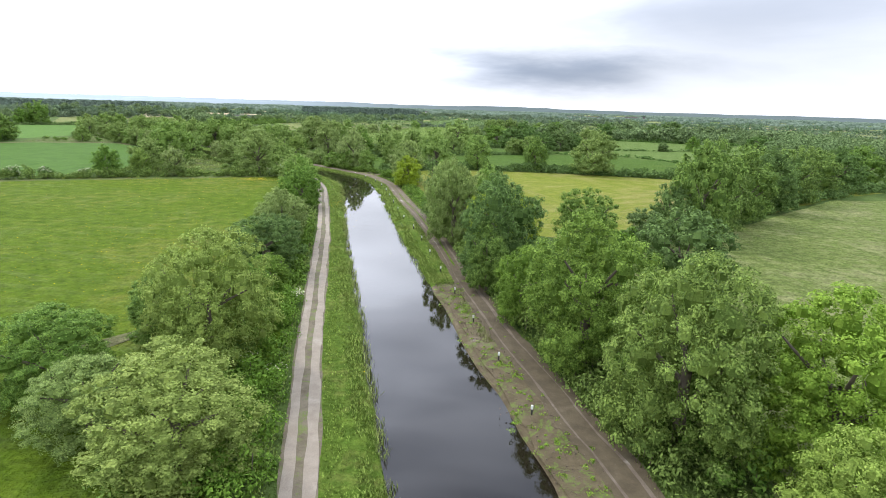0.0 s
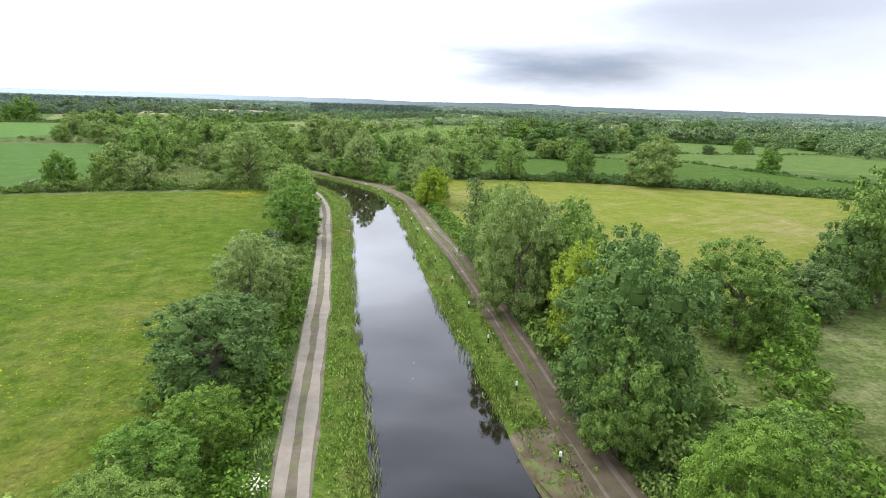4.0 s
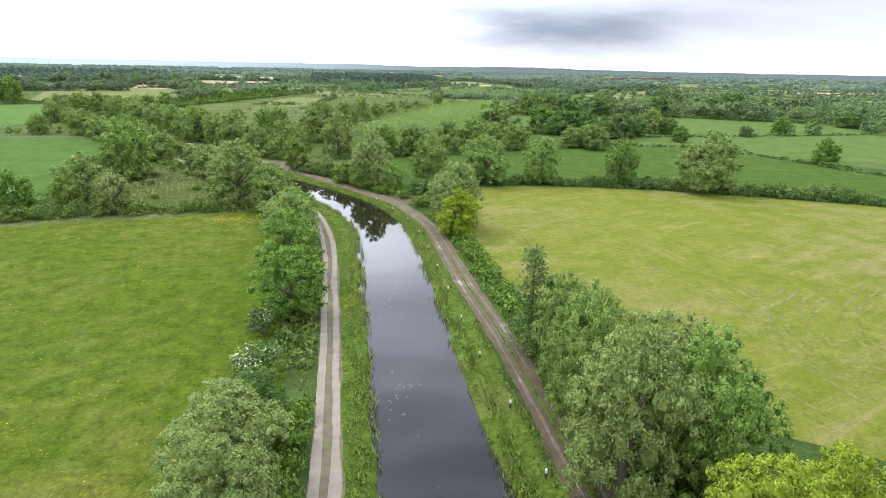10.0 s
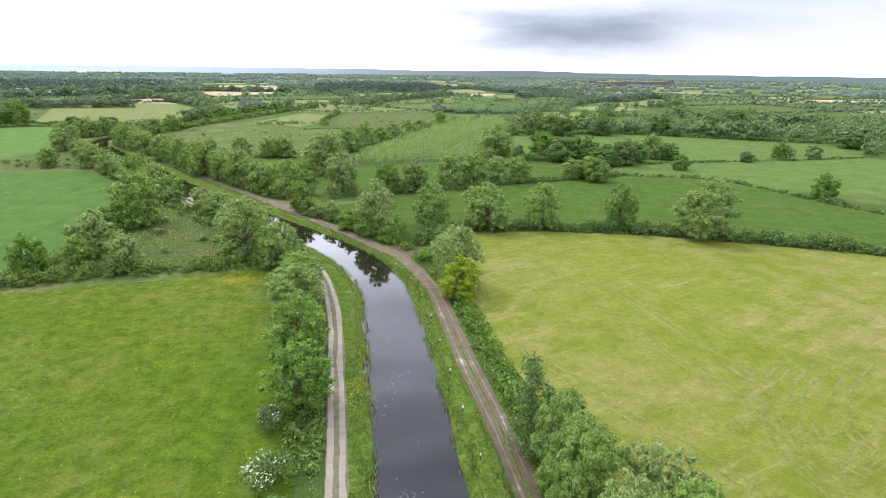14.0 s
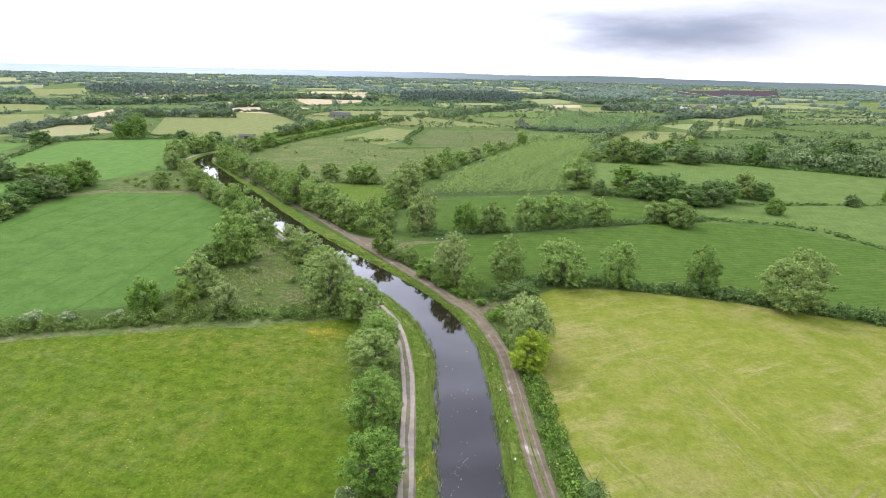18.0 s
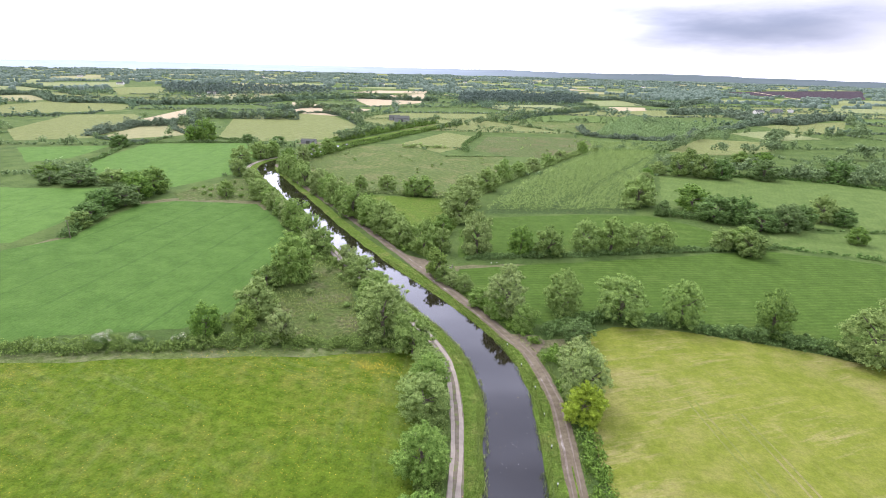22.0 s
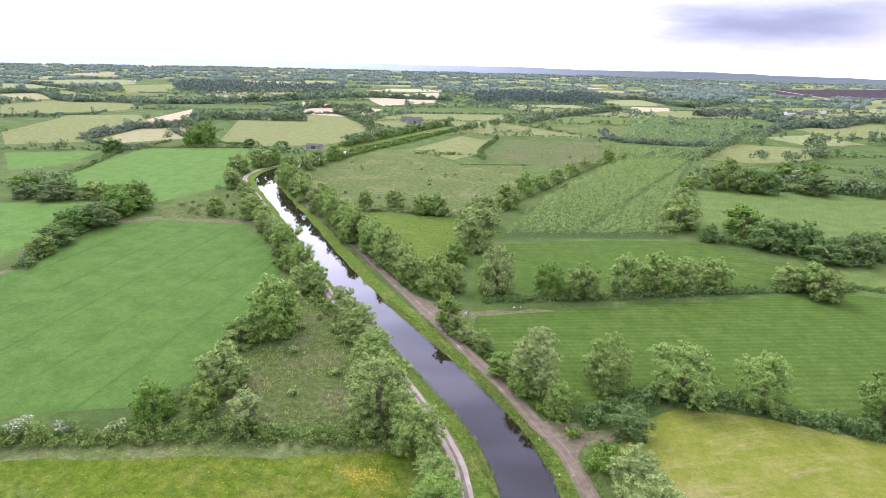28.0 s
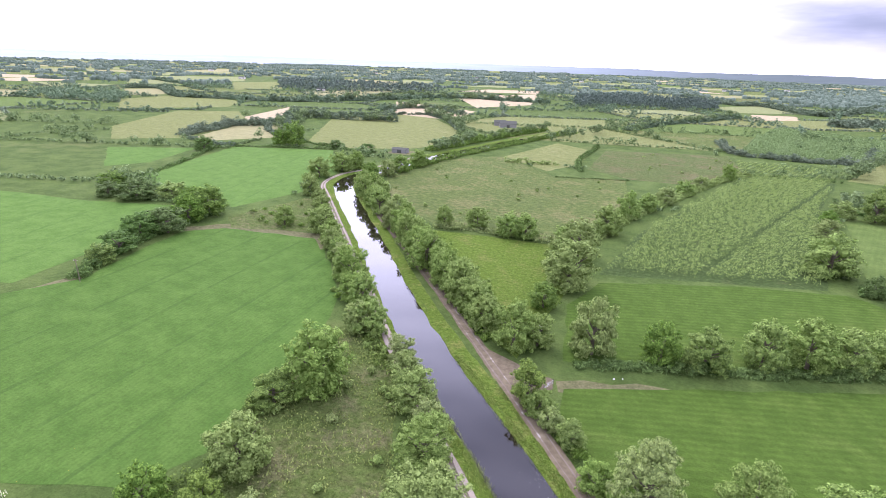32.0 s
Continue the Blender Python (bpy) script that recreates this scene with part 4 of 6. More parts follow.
row([(14, 239.5, 13.8, 5.9, "grey"), (39, 241, 13.8, 5.9, "mid"), (62.6, 232.0, 17.2, 9.0, "ash"), (-4.1, 237.3, 14, 7.8, "grey"), (-21.2, 235.2, 14.5, 6, "ash"), (-38.2, 229.9, 15.6, 6.7, "grey"),
     (-55, 242.8, 6.6, 3.0, "grey"), (-31.1, 220.4, 8, 3.6, "ash"), (-41.1, 226.4, 8.5, 3.8, "ash"), (-15.8, 218, 6.5, 4.4, "dark")], "near", "trees round the gate field")
row([(-68.2, 253.6, 10.4, 4.4, "lime"), (-75, 281.2, 9.8, 4.4, "mid"), (-81.5, 307, 8.6, 5, "dark"), (-60.2, 284.5, 16.6, 6.3, "mid"), (-42.8, 289.7, 11.5, 5.2, "dark"), (-31.4, 291.5, 11.8, 6.2, "dark"), (-17.8, 301.7, 14, 5.7, "grey"),
     (-6.7, 307.2, 14, 7, "mid"), (4.2, 312.2, 11.6, 5.3, "grey"), (14.1, 318.8, 10.8, 6.2, "mid"), (39.8, 327.4, 9, 5.6, "mid"), (48.1, 329.2, 10, 6.4, "mid")], "mid", "trees on the middle hedge")
row([(-214.1, 397.9, 11, 5.1, "ash"), (-188.1, 374.1, 10.2, 5.4, "grey"), (-170.4, 357.8, 10.4, 4.9, "ash"), (-150.9, 340.3, 11.4, 5.1, "ash"), (-130.4, 319.7, 12.4, 6.3, "ash"), (-116.7, 307.5, 10, 4.8, "ash"), (-104.1, 297.1, 12, 5.9, "ash"), (-94.5, 290.1, 8.4, 4.7, "mid"),
     (-79.0, 277.5, 10.8, 5.2, "ash"), (-199, 384.7, 9.5, 5, "ash"), (-141.4, 330.5, 9.6, 5, "mid"), (-160.4, 350, 9.6, 5, "ash"), (-224.3, 410.5, 10, 5, "mid"), (-235.8, 432.7, 9.5, 5, "dark"), (-238.1, 499.6, 9.3, 6.7, "mid"), (-237.4, 474.1, 9.0, 6, "mid")], "mid", "trees behind the towpath", 1.28, 1.14)
row([(-90, 283, 9, 4.6, "ash"), (-98, 293, 9.5, 5, "mid"), (-110, 304, 9, 4.8, "ash"), (-120, 315, 10, 5, "ash"), (-133, 325, 10, 5, "mid"), (-146, 341, 9, 4.8, "ash"), (-166, 362, 9.5, 5, "ash"), (-178, 374, 9, 5, "grey"),
     (-204, 398, 9.5, 5, "ash"), (-219, 414, 9, 5, "mid"), (-238, 440, 9, 5, "dark"), (-236, 456, 9, 5, "mid"), (-63, 252, 4.6, 3.0, "mid"), (-59, 248, 4, 2.6, "grey"), (-46, 234, 5, 3.0, "mid")], "mid", "trees behind the towpath", 1.28, 1.14)
row([(-79.4, 328.6, 17.5, 9.6, "ash"), (-84.4, 364.2, 15, 7.6, "ash"), (-80.3, 403.1, 14, 7.2, "ash"), (-77.2, 437.1, 14.5, 6.4, "grey"), (-70, 458.8, 10, 6, "grey"), (-63.8, 484.5, 10, 6, "grey"), (-55.5, 515.5, 9, 6, "grey"), (-48.3, 546.3, 8, 5, "grey"), (-32.1, 587.9, 11.5, 5.1, "mid"),
     (-151.7, 371.5, 10, 4.3, "mid"), (-137.2, 377.9, 10, 5.7, "mid"), (-119, 374.5, 11, 6.8, "grey"), (-111.4, 374.6, 11.5, 5.4, "grey"), (-94.6, 377, 8, 5, "grey"), (-88.5, 345.6, 11, 5, "mid")], "mid", "trees round the bog")
row([(7.8, 395.8, 17, 9.6, "grey"), (26.1, 507.7, 9.6, 6.7, "grey"), (36.6, 397.1, 13.7, 9.5, "mid"), (44.3, 377.6, 13.5, 9, "dark"), (56.9, 377, 13.5, 8, "dark"), (64.3, 365.8, 11, 8, "dark"), (19.7, 378.6, 8.5, 3.9, "dark"), (41.7, 507.4, 15.5, 7.7, "mid"), (57.7, 507.3, 16.5, 9, "mid"),
     (69.5, 505, 14.5, 7.7, "dark"), (99.8, 516.7, 14, 11, "dark"), (13.2, 458.3, 9, 6, "grey"), (17.4, 484.3, 8, 5, "mid"), (50.2, 320.4, 11.0, 6, "mid")], "mid", "trees by the east field")
row([(-259.6, 324.4, 14.4, 8.5, "mid"), (-256.2, 310.6, 13, 7.6, "mid"), (-250.6, 294.9, 11, 8, "dark"), (-253.3, 283.8, 10.6, 7.5, "dark"), (-244.8, 269.1, 7.8, 7, "dark"), (-239.1, 257.2, 7, 5.5, "mid"), (-314.4, 324.6, 10.4, 10, "dark"), (-301.7, 336.8, 8.5, 8, "grey"), (-282.5, 333.6, 9, 7, "mid"),
     (-351.2, 335.6, 8.6, 8, "mid"), (-331.7, 320, 8, 6, "dark"), (-337.3, 525.6, 7, 6.7, "dark"), (-414.3, 452.9, 11, 8, "dark"), (-305.7, 525.3, 7, 7, "dark"), (-376.3, 517.5, 20, 10, "mid"), (-386.6, 510.1, 14, 7, "mid")], "mid", "trees on the west hedges")


def ivy_snag(x, y, h, r, seed):
    """A dead stem wrapped in ivy: a ragged upright column of dark leaves with bare twigs above."""
    rng = np.random.default_rng(seed)
    top = tagged(new("ivy_clad_tree"), "slender dead tree wrapped in dark ivy", "tree", "trees along the towpath")
    n = 46
    z = np.sort(rng.uniform(0.06, 0.93, n))
    w, reach = rng.uniform(0, 2 * math.pi, n), rng.uniform(0.1, 0.7, n) * r * (1.15 - 0.55 * z)
    c = np.stack([np.cos(w) * reach, np.sin(w) * reach, z * h], 1)
    tagged(part("ivy", quads_mesh("ivy", leaves(rng, c, rng.uniform(0.32, 0.55, n) * r, 70, 0.20, 0.95, 0.6), LEAF["dark"]), top), kind="stuff")
    verts, faces = [], []
    limb(verts, faces, (0, 0, -0.1), (0.2, 0.1, h), 0.26, 0.05, 8, 0.15)
    for i in range(9):
        a, b = 2.4 * i, rng.uniform(0.55, 0.95) * h
        limb(verts, faces, (0, 0, b), (0.6 * r * math.cos(a), 0.6 * r * math.sin(a), b + rng.uniform(0.6, 1.8)), 0.06, 0.015, 5)
    part("trunk", mesh_of("trunk", verts, faces, BARK, True), top)
    top.matrix_basis = pose(x, y, 0)
    return top


ivy_snag(-3.2, 130.0, 14.4, 3.0, 96)
ivy_snag(-1.2, 126.4, 12.0, 1.3, 97)


def hedge(points, width, height, kind="bramble", name="hedge", label="thick dark green thorn hedge", per=1.5, each=36, size=0.32, seed=1, gap=0.0, tuft=None):
    """A hedgerow: clumps along a line, uneven in height and width, leafy down to the ground."""
    rng = np.random.default_rng(seed)
    line = smooth_line(points, 1.0)
    n = int(len(line) * per * max(1.0, width / 3))
    s = rng.uniform(0, len(line) - 1, n)
    i = s.astype(int)
    wave = 0.75 + 0.35 * np.sin(s * 0.21 + seed) * np.sin(s * 0.083 + 2 * seed) + rng.normal(size=n) * 0.12
    keep = wave > gap
    s, i, wave = s[keep], i[keep], np.clip(wave[keep], 0.35, 1.3)
    off = rng.uniform(-0.5, 0.5, len(s)) * width
    p = line[i] + sides(line)[i] * off[:, None]
    r = rng.uniform(0.45, 0.85, len(s)) * min(1.6 if height < 6.6 else 0.36 * height, 0.35 * width + 0.25)
    z = np.abs(rng.beta(1.6, 1.2, len(s))) * height * wave * (1 - 1.3 * (off / width) ** 2) - r * 0.5
    c = np.c_[p, np.maximum(z, 0.1)]
    ob = tagged(new(name), label, name.split("_")[-1])
    tagged(part("foliage", quads_mesh("foliage", leaves(rng, c, r, each, size), LEAF[kind]), ob), kind="stuff")
    if tuft:
        some = rng.random(len(c)) < tuft
        if some.any():
            part("blossom", quads_mesh("blossom", leaves(rng, c[some] + (0, 0, 0.25), r[some], each, size * 0.7), LEAF["bloom"]), ob, "creamy white hawthorn blossom")
    verts, faces = [], []
    for q in c[:: 8 if each > 40 else 30]:
        limb(verts, faces, (q[0], q[1], -0.05), (q[0] + 0.2, q[1] + 0.1, max(0.5, q[2])), 0.07, 0.03, 5)
    tagged(part("stems", mesh_of("stems", verts, faces, BARK, True), ob), kind="stuff")
    return ob


def beside(line, off, y0, y1):
    q = line + sides(line) * off
    return [tuple(p) for p in q[(q[:, 1] > y0) & (q[:, 1] < y1)][::5]]


hedge([(-204.5, 144), (-165, 161), (-131.6, 174.8), (-104, 186.5), (-78.1, 194.7), (-63.6, 198.5)], 5.2, 4.4, per=2.5, each=52, size=0.25, seed=2)
hedge([(-24.8, 219.9), (-6.9, 235.4), (16.4, 237.9), (50.5, 235.5), (74.2, 229.6), (104.5, 221.3), (162.6, 201)], 5.6, 4.6, "dark", per=3.0, seed=3)
hedge([(-62.1, 275.9), (-45.4, 284.4), (-28.7, 291.1), (10.1, 310.8), (32.4, 321.9), (64.4, 335.4)], 4.0, 3.0, "dark", per=3.4, seed=4)
hedge(beside(TOWPATH, 4.6, 15, 76), 5.0, 4.4, "bramble", "bramble_hedge", "tall tangle of bramble, thorn and saplings", 3.2, 76, 0.17, 5)
hedge(beside(TOWPATH, 4.6, 74, 128), 5.0, 4.2, "bramble", "bramble_hedge", "tall tangle of bramble, thorn and saplings", 3.0, 46, 0.25, 45)
hedge(beside(TOWPATH, 9.5, 15, 76), 8.0, 6.5, "mid", "thicket", "dense thicket of young trees behind the towpath", 1.4, 76, 0.20, 42)
hedge(beside(TOWPATH, 9.5, 74, 122), 8.0, 6.5, "mid", "thicket", "dense thicket of young trees behind the towpath", 1.4, 42, 0.30, 46)
hedge([(21, 62), (24.5, 80), (29, 94), (37, 104)], 6.0, 4.6, "bramble", "bramble_hedge", "thorn and bramble along the pasture edge", 1.6, 44, 0.26, 49)
hedge([(-21.5, 203), (-19.5, 208), (-18.5, 212)], 6.0, 3.4, "bramble", "bramble_hedge", "scrub of bramble and thorn at the field corner", 2.4, 46, 0.27, 50)
hedge(beside(TRACK, -9.5, 20, 74), 7.0, 4.6, "mid", "thicket", "dense thicket of young trees behind the track", 1.2, 76, 0.19, 43)
hedge(beside(TRACK, -9.5, 72, 112), 7.0, 4.6, "mid", "thicket", "dense thicket of young trees behind the track", 1.3, 42, 0.29, 47)
hedge(beside(TOWPATH, 4.8, 126, 205), 4.0, 2.0, "bramble", "bramble_hedge", "low scrub of bramble and thorn beside the towpath", 2.4, 42, 0.27, 6)
hedge(beside(TOWPATH, 4.4, 212, 250), 3.4, 3.0, "bramble", "bramble_hedge", "scrub of bramble and thorn beside the towpath", 2.4, 46, 0.28, 7)
hedge(beside(TOWPATH, 4.0, 275, 425), 4.0, 3.4, "bramble", "bramble_hedge", "scrub of thorn and young trees behind the towpath", 2.0, 28, 0.40, 8)
hedge(beside(TRACK, -4.4, 15, 76), 4.6, 3.6, "bramble", "bramble_hedge", "tangled bramble and thorn along the track", 2.8, 76, 0.17, 9, tuft=0.01)
hedge(beside(TRACK, -4.5, 74, 124), 4.4, 3.2, "bramble", "bramble_hedge", "tangled bramble and thorn along the track", 2.8, 46, 0.25, 48)
hedge(beside(TRACK, -4.6, 122, 196), 4.4, 2.4, "bramble", "bramble_hedge", "bramble and nettle bank along the track", 2.4, 42, 0.27, 10)
hedge(beside(TRACK, -5.0, 200, 390), 4.0, 2.6, "bramble", "bramble_hedge", "broken scrub along the track", 1.5, 28, 0.38, 11, 0.6)
hedge([(30.8, 100.5), (41.4, 111.8), (61.9, 126), (90.8, 151.8), (127.4, 182.3), (179.2, 217.3), (218.1, 239.4)], 5, 4.0, "dark", per=2.2, seed=12)
hedge([(-116.3, 189.5), (-115.1, 207), (-123.2, 221.2), (-124.1, 233.5)], 4, 3.0, "bramble", per=1.8, seed=13)
hedge([(-230.5, 243.4), (-243.8, 265.1), (-251.3, 284.9), (-254.9, 304.7), (-260.3, 326.4)], 6, 4.6, "dark", per=2.4, seed=14, each=28, size=0.4)
hedge([(-260.3, 326.4), (-291.2, 331.3), (-320.1, 324.4), (-354, 335)], 5, 3.6, "dark", per=1.8, seed=15, each=24, size=0.45)
hedge([(-354, 335), (-379.5, 398), (-410.7, 454.1), (-420.9, 491.6)], 4, 3.2, "dark", per=1.6, seed=16, each=20, size=0.5)
hedge([(-410.2, 480.9), (-373.2, 502.4), (-333.9, 520.5), (-298.1, 528.8)], 4, 3.0, "dark", per=1.6, seed=17, each=20, size=0.5)
hedge([(-78.4, 328.6), (-86.5, 363.1), (-82.3, 404), (-74.1, 443.3), (-59.6, 496.9), (-36.9, 577.5), (-18.3, 617.3)], 6, 4.5, "grey", per=2.0, seed=18, each=24, size=0.45, label="overgrown line of willow and birch scrub")
hedge([(-155.3, 367.4), (-133.1, 373.3), (-108.8, 374.4), (-86.4, 375.3)], 5, 4.0, "grey", per=2.0, seed=19, each=24, size=0.42, label="row of pale willow scrub")
hedge([(-18.3, 619.3), (10.9, 624.8), (42.4, 628.4)], 4, 3.0, "dark", per=1.6, seed=20, each=24, size=0.5)
hedge([(16.5, 380.6), (43, 378.5), (66.6, 369.1)], 7, 4.0, "dark", per=2.0, seed=21, each=24, size=0.42)
hedge([(28.9, 527.1), (64.1, 515), (109.3, 526.2), (184.2, 505.8), (286.4, 473.4)], 4, 3.4, "dark", per=1.6, seed=22, each=24, size=0.5)

# distant hills that close the horizon
def hills():
    verts, faces = [], []
    n = 240
    for i in range(n):
        a = 2 * math.pi * i / n
        h = 26 + 16 * max(0, math.cos(a + 0.75)) + 9 * noise.noise(Vector((6 * math.cos(a), 6 * math.sin(a), 0.3))) + 7 * noise.noise(Vector((30 * math.cos(a), 30 * math.sin(a), 2.0)))
        for r, z in ((4000, -2), (4350, h * 0.6), (4650, h)):
            verts.append((r * math.sin(a), 300 + r * math.cos(a), z))
    for i in range(n):
        for j in range(2):
            faces.append((i * 3 + j, ((i + 1) % n) * 3 + j, ((i + 1) % n) * 3 + j + 1, i * 3 + j + 1)[::-1])
    return tagged(new("backdrop_hills", mesh_of("backdrop_hills", verts, faces, MAT["haze"], True)), "low distant hills on the horizon, coloured blue for haze", "hills", kind="structure")


hills()


row([(177.8, 402.3, 10, 5, "mid"), (136.7, 293.6, 10, 5, "mid"), (151.3, 388.3, 6, 4, "dark"), (102.1, 356.7, 8, 4.5, "mid"), (99.5, 395.6, 14, 7, "ash"), (75.7, 369.4, 13, 8, "dark"), (85.9, 380.3, 11, 7, "dark"), (108.7, 391.8, 9, 6, "dark"), (150.8, 528.9, 15, 10, "dark"),
     (196.2, 528.7, 15, 11, "dark"), (106.9, 557.2, 14, 8, "mid"), (52.2, 548.2, 15, 8, "mid"), (93.9, 566.6, 13, 8, "mid"), (203.6, 413.1, 7, 5, "mid"), (255.7, 456.7, 10, 9, "dark"), (259.4, 523.2, 8, 8, "mid"), (228.3, 568.9, 17, 12, "dark"), (10.6, 412.6, 12, 6, "grey")], "mid", "trees by the east field")
hedge([(64.4, 337.5), (102.1, 333.6), (120.4, 313.1), (138.1, 274.7), (162.4, 248.9)], 3, 2.2, "dark", per=1.6, seed=31, each=24, size=0.4)
hedge([(66.5, 372.2), (127.1, 384.1), (236.1, 414.6), (268.2, 459.5)], 3, 2.0, "dark", per=1.2, seed=32, each=20, size=0.45, gap=0.5)
hedge([(-192.8, 556.9), (-167.2, 563.7), (-152.3, 568.8)], 4, 5, "grey", per=1.6, seed=33, each=24, size=0.5, label="line of birch and willow saplings")
hedge([(-140.6, 521.9), (-117.5, 531.4), (-92.2, 541.2)], 2.5, 1.4, "dark", per=1.4, seed=34, each=20, size=0.4)
hedge([(-130.5, 552.5), (-142.3, 589.4), (-146, 638.5), (-147.7, 689.5)], 4, 4.5, "dark", per=1.5, seed=35, each=22, size=0.55)
hedge([(-381.8, 537.2), (-335.7, 528.1), (-298.1, 528.8)], 4, 3, "dark", per=1.4, seed=36, each=22, size=0.55)
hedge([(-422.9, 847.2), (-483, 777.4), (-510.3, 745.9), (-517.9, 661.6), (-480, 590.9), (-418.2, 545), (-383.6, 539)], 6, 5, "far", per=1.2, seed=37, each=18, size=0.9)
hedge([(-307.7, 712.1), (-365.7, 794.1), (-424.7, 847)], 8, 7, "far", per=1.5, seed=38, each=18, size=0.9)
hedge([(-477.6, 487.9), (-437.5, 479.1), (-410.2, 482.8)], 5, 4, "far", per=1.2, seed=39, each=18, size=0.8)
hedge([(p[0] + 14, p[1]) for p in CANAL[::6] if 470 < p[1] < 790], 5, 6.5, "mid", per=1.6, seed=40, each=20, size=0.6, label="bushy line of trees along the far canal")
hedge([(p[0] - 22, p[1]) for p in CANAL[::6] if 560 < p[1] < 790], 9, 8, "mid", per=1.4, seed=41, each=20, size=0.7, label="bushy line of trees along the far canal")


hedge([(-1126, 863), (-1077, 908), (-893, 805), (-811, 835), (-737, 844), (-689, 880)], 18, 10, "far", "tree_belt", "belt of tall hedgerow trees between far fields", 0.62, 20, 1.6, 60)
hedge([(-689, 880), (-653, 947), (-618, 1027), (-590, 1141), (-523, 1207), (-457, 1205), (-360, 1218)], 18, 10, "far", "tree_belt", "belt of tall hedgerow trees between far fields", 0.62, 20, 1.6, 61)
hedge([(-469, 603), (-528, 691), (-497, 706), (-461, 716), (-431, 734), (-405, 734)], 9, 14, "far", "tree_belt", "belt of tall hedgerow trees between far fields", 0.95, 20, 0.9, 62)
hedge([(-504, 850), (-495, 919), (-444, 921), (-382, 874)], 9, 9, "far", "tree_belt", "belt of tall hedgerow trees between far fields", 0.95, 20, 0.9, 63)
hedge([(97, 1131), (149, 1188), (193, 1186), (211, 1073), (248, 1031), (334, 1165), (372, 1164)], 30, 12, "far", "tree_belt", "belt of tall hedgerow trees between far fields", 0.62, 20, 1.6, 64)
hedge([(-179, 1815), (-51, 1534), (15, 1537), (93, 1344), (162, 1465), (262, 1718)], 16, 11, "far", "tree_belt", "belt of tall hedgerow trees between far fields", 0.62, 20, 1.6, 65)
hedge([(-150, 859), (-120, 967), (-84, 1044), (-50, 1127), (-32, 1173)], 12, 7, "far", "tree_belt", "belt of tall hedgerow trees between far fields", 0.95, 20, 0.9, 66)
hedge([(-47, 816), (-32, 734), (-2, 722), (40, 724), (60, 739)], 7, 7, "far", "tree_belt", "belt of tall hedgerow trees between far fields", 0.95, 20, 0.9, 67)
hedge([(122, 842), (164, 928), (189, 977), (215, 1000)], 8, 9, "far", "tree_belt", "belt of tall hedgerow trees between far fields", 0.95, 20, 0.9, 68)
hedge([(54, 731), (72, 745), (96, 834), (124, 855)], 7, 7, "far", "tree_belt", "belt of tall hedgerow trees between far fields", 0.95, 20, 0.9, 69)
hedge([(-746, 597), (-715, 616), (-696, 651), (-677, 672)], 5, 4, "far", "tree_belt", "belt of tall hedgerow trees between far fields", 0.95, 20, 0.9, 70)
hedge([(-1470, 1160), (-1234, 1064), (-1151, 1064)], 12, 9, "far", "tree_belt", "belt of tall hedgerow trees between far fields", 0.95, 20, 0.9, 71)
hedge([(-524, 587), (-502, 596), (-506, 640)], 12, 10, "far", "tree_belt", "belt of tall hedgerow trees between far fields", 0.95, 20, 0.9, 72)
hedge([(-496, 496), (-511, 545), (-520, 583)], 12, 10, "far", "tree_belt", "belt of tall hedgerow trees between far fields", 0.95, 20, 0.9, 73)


FAR_TREES = []


def tree_line(points, gap, h, r, seed):
    """Single trees along a far hedge, unevenly spaced and sized: each a few leafy clumps."""
    rng = np.random.default_rng(seed)
    line = smooth_line(points, 1.0)
    at = rng.uniform(0, gap)
    while at < len(line) - 1:
        x, y = line[int(at)] + rng.normal(size=2) * 2.0
        size = rng.uniform(0.65, 1.2)
        hh, rr, n = h * size, r * size * rng.uniform(0.85, 1.15), 11
        c = unit(rng.normal(size=(n, 3))) * rng.uniform(0.35, 0.66, (n, 1)) * (rr, rr, hh * 0.46) + (x, y, hh * 0.52)
        FAR_TREES.append(leaves(rng, c, rng.uniform(0.34, 0.50, n) * rr, 34, 0.13 * rr, 0.9, 0.5, np.array((x, y, hh * 0.3))))
        at += gap * rng.uniform(0.5, 1.7)


tree_line([(-300, 705), (-365, 794), (-424, 847)], 11, 13, 7.5, 201)
tree_line([(-469, 603), (-528, 691), (-497, 706), (-405, 734)], 13, 12, 7, 202)
tree_line([(-385, 539), (-425, 560), (-480, 600), (-512, 680), (-510, 745)], 17, 11, 6.5, 203)
tree_line([(-504, 850), (-495, 919), (-444, 921), (-382, 874)], 14, 12, 7.5, 204)
tree_line([(-150, 859), (-120, 967), (-84, 1044), (-32, 1173)], 18, 12, 7, 205)
tree_line([(46, 641), (70, 700), (90, 764), (124, 855)], 14, 12, 7, 206)
tree_line([(90, 634), (149, 691), (163, 768), (215, 830)], 14, 13, 7.5, 207)
tree_line([(268, 462), (300, 560), (262, 640), (200, 660)], 14, 13, 8, 208)
tree_line([(136, 850), (235, 834), (300, 900), (364, 1140)], 19, 12, 7.5, 209)
tree_line([(-689, 880), (-618, 1027), (-590, 1141), (-457, 1205), (-360, 1218)], 22, 13, 9, 210)
tree_line([(28, 530), (64, 518), (109, 530), (184, 510), (286, 478)], 13, 13, 7.5, 211)
tree_line([(170, 590), (240, 600), (330, 570)], 15, 13, 8, 212)
tree_line([(-198, 700), (-185, 760), (-160, 850)], 13, 11, 6, 213)
tree_line([(-262, 560), (-256, 640), (-242, 720), (-226, 790)], 11, 11, 5.5, 214)


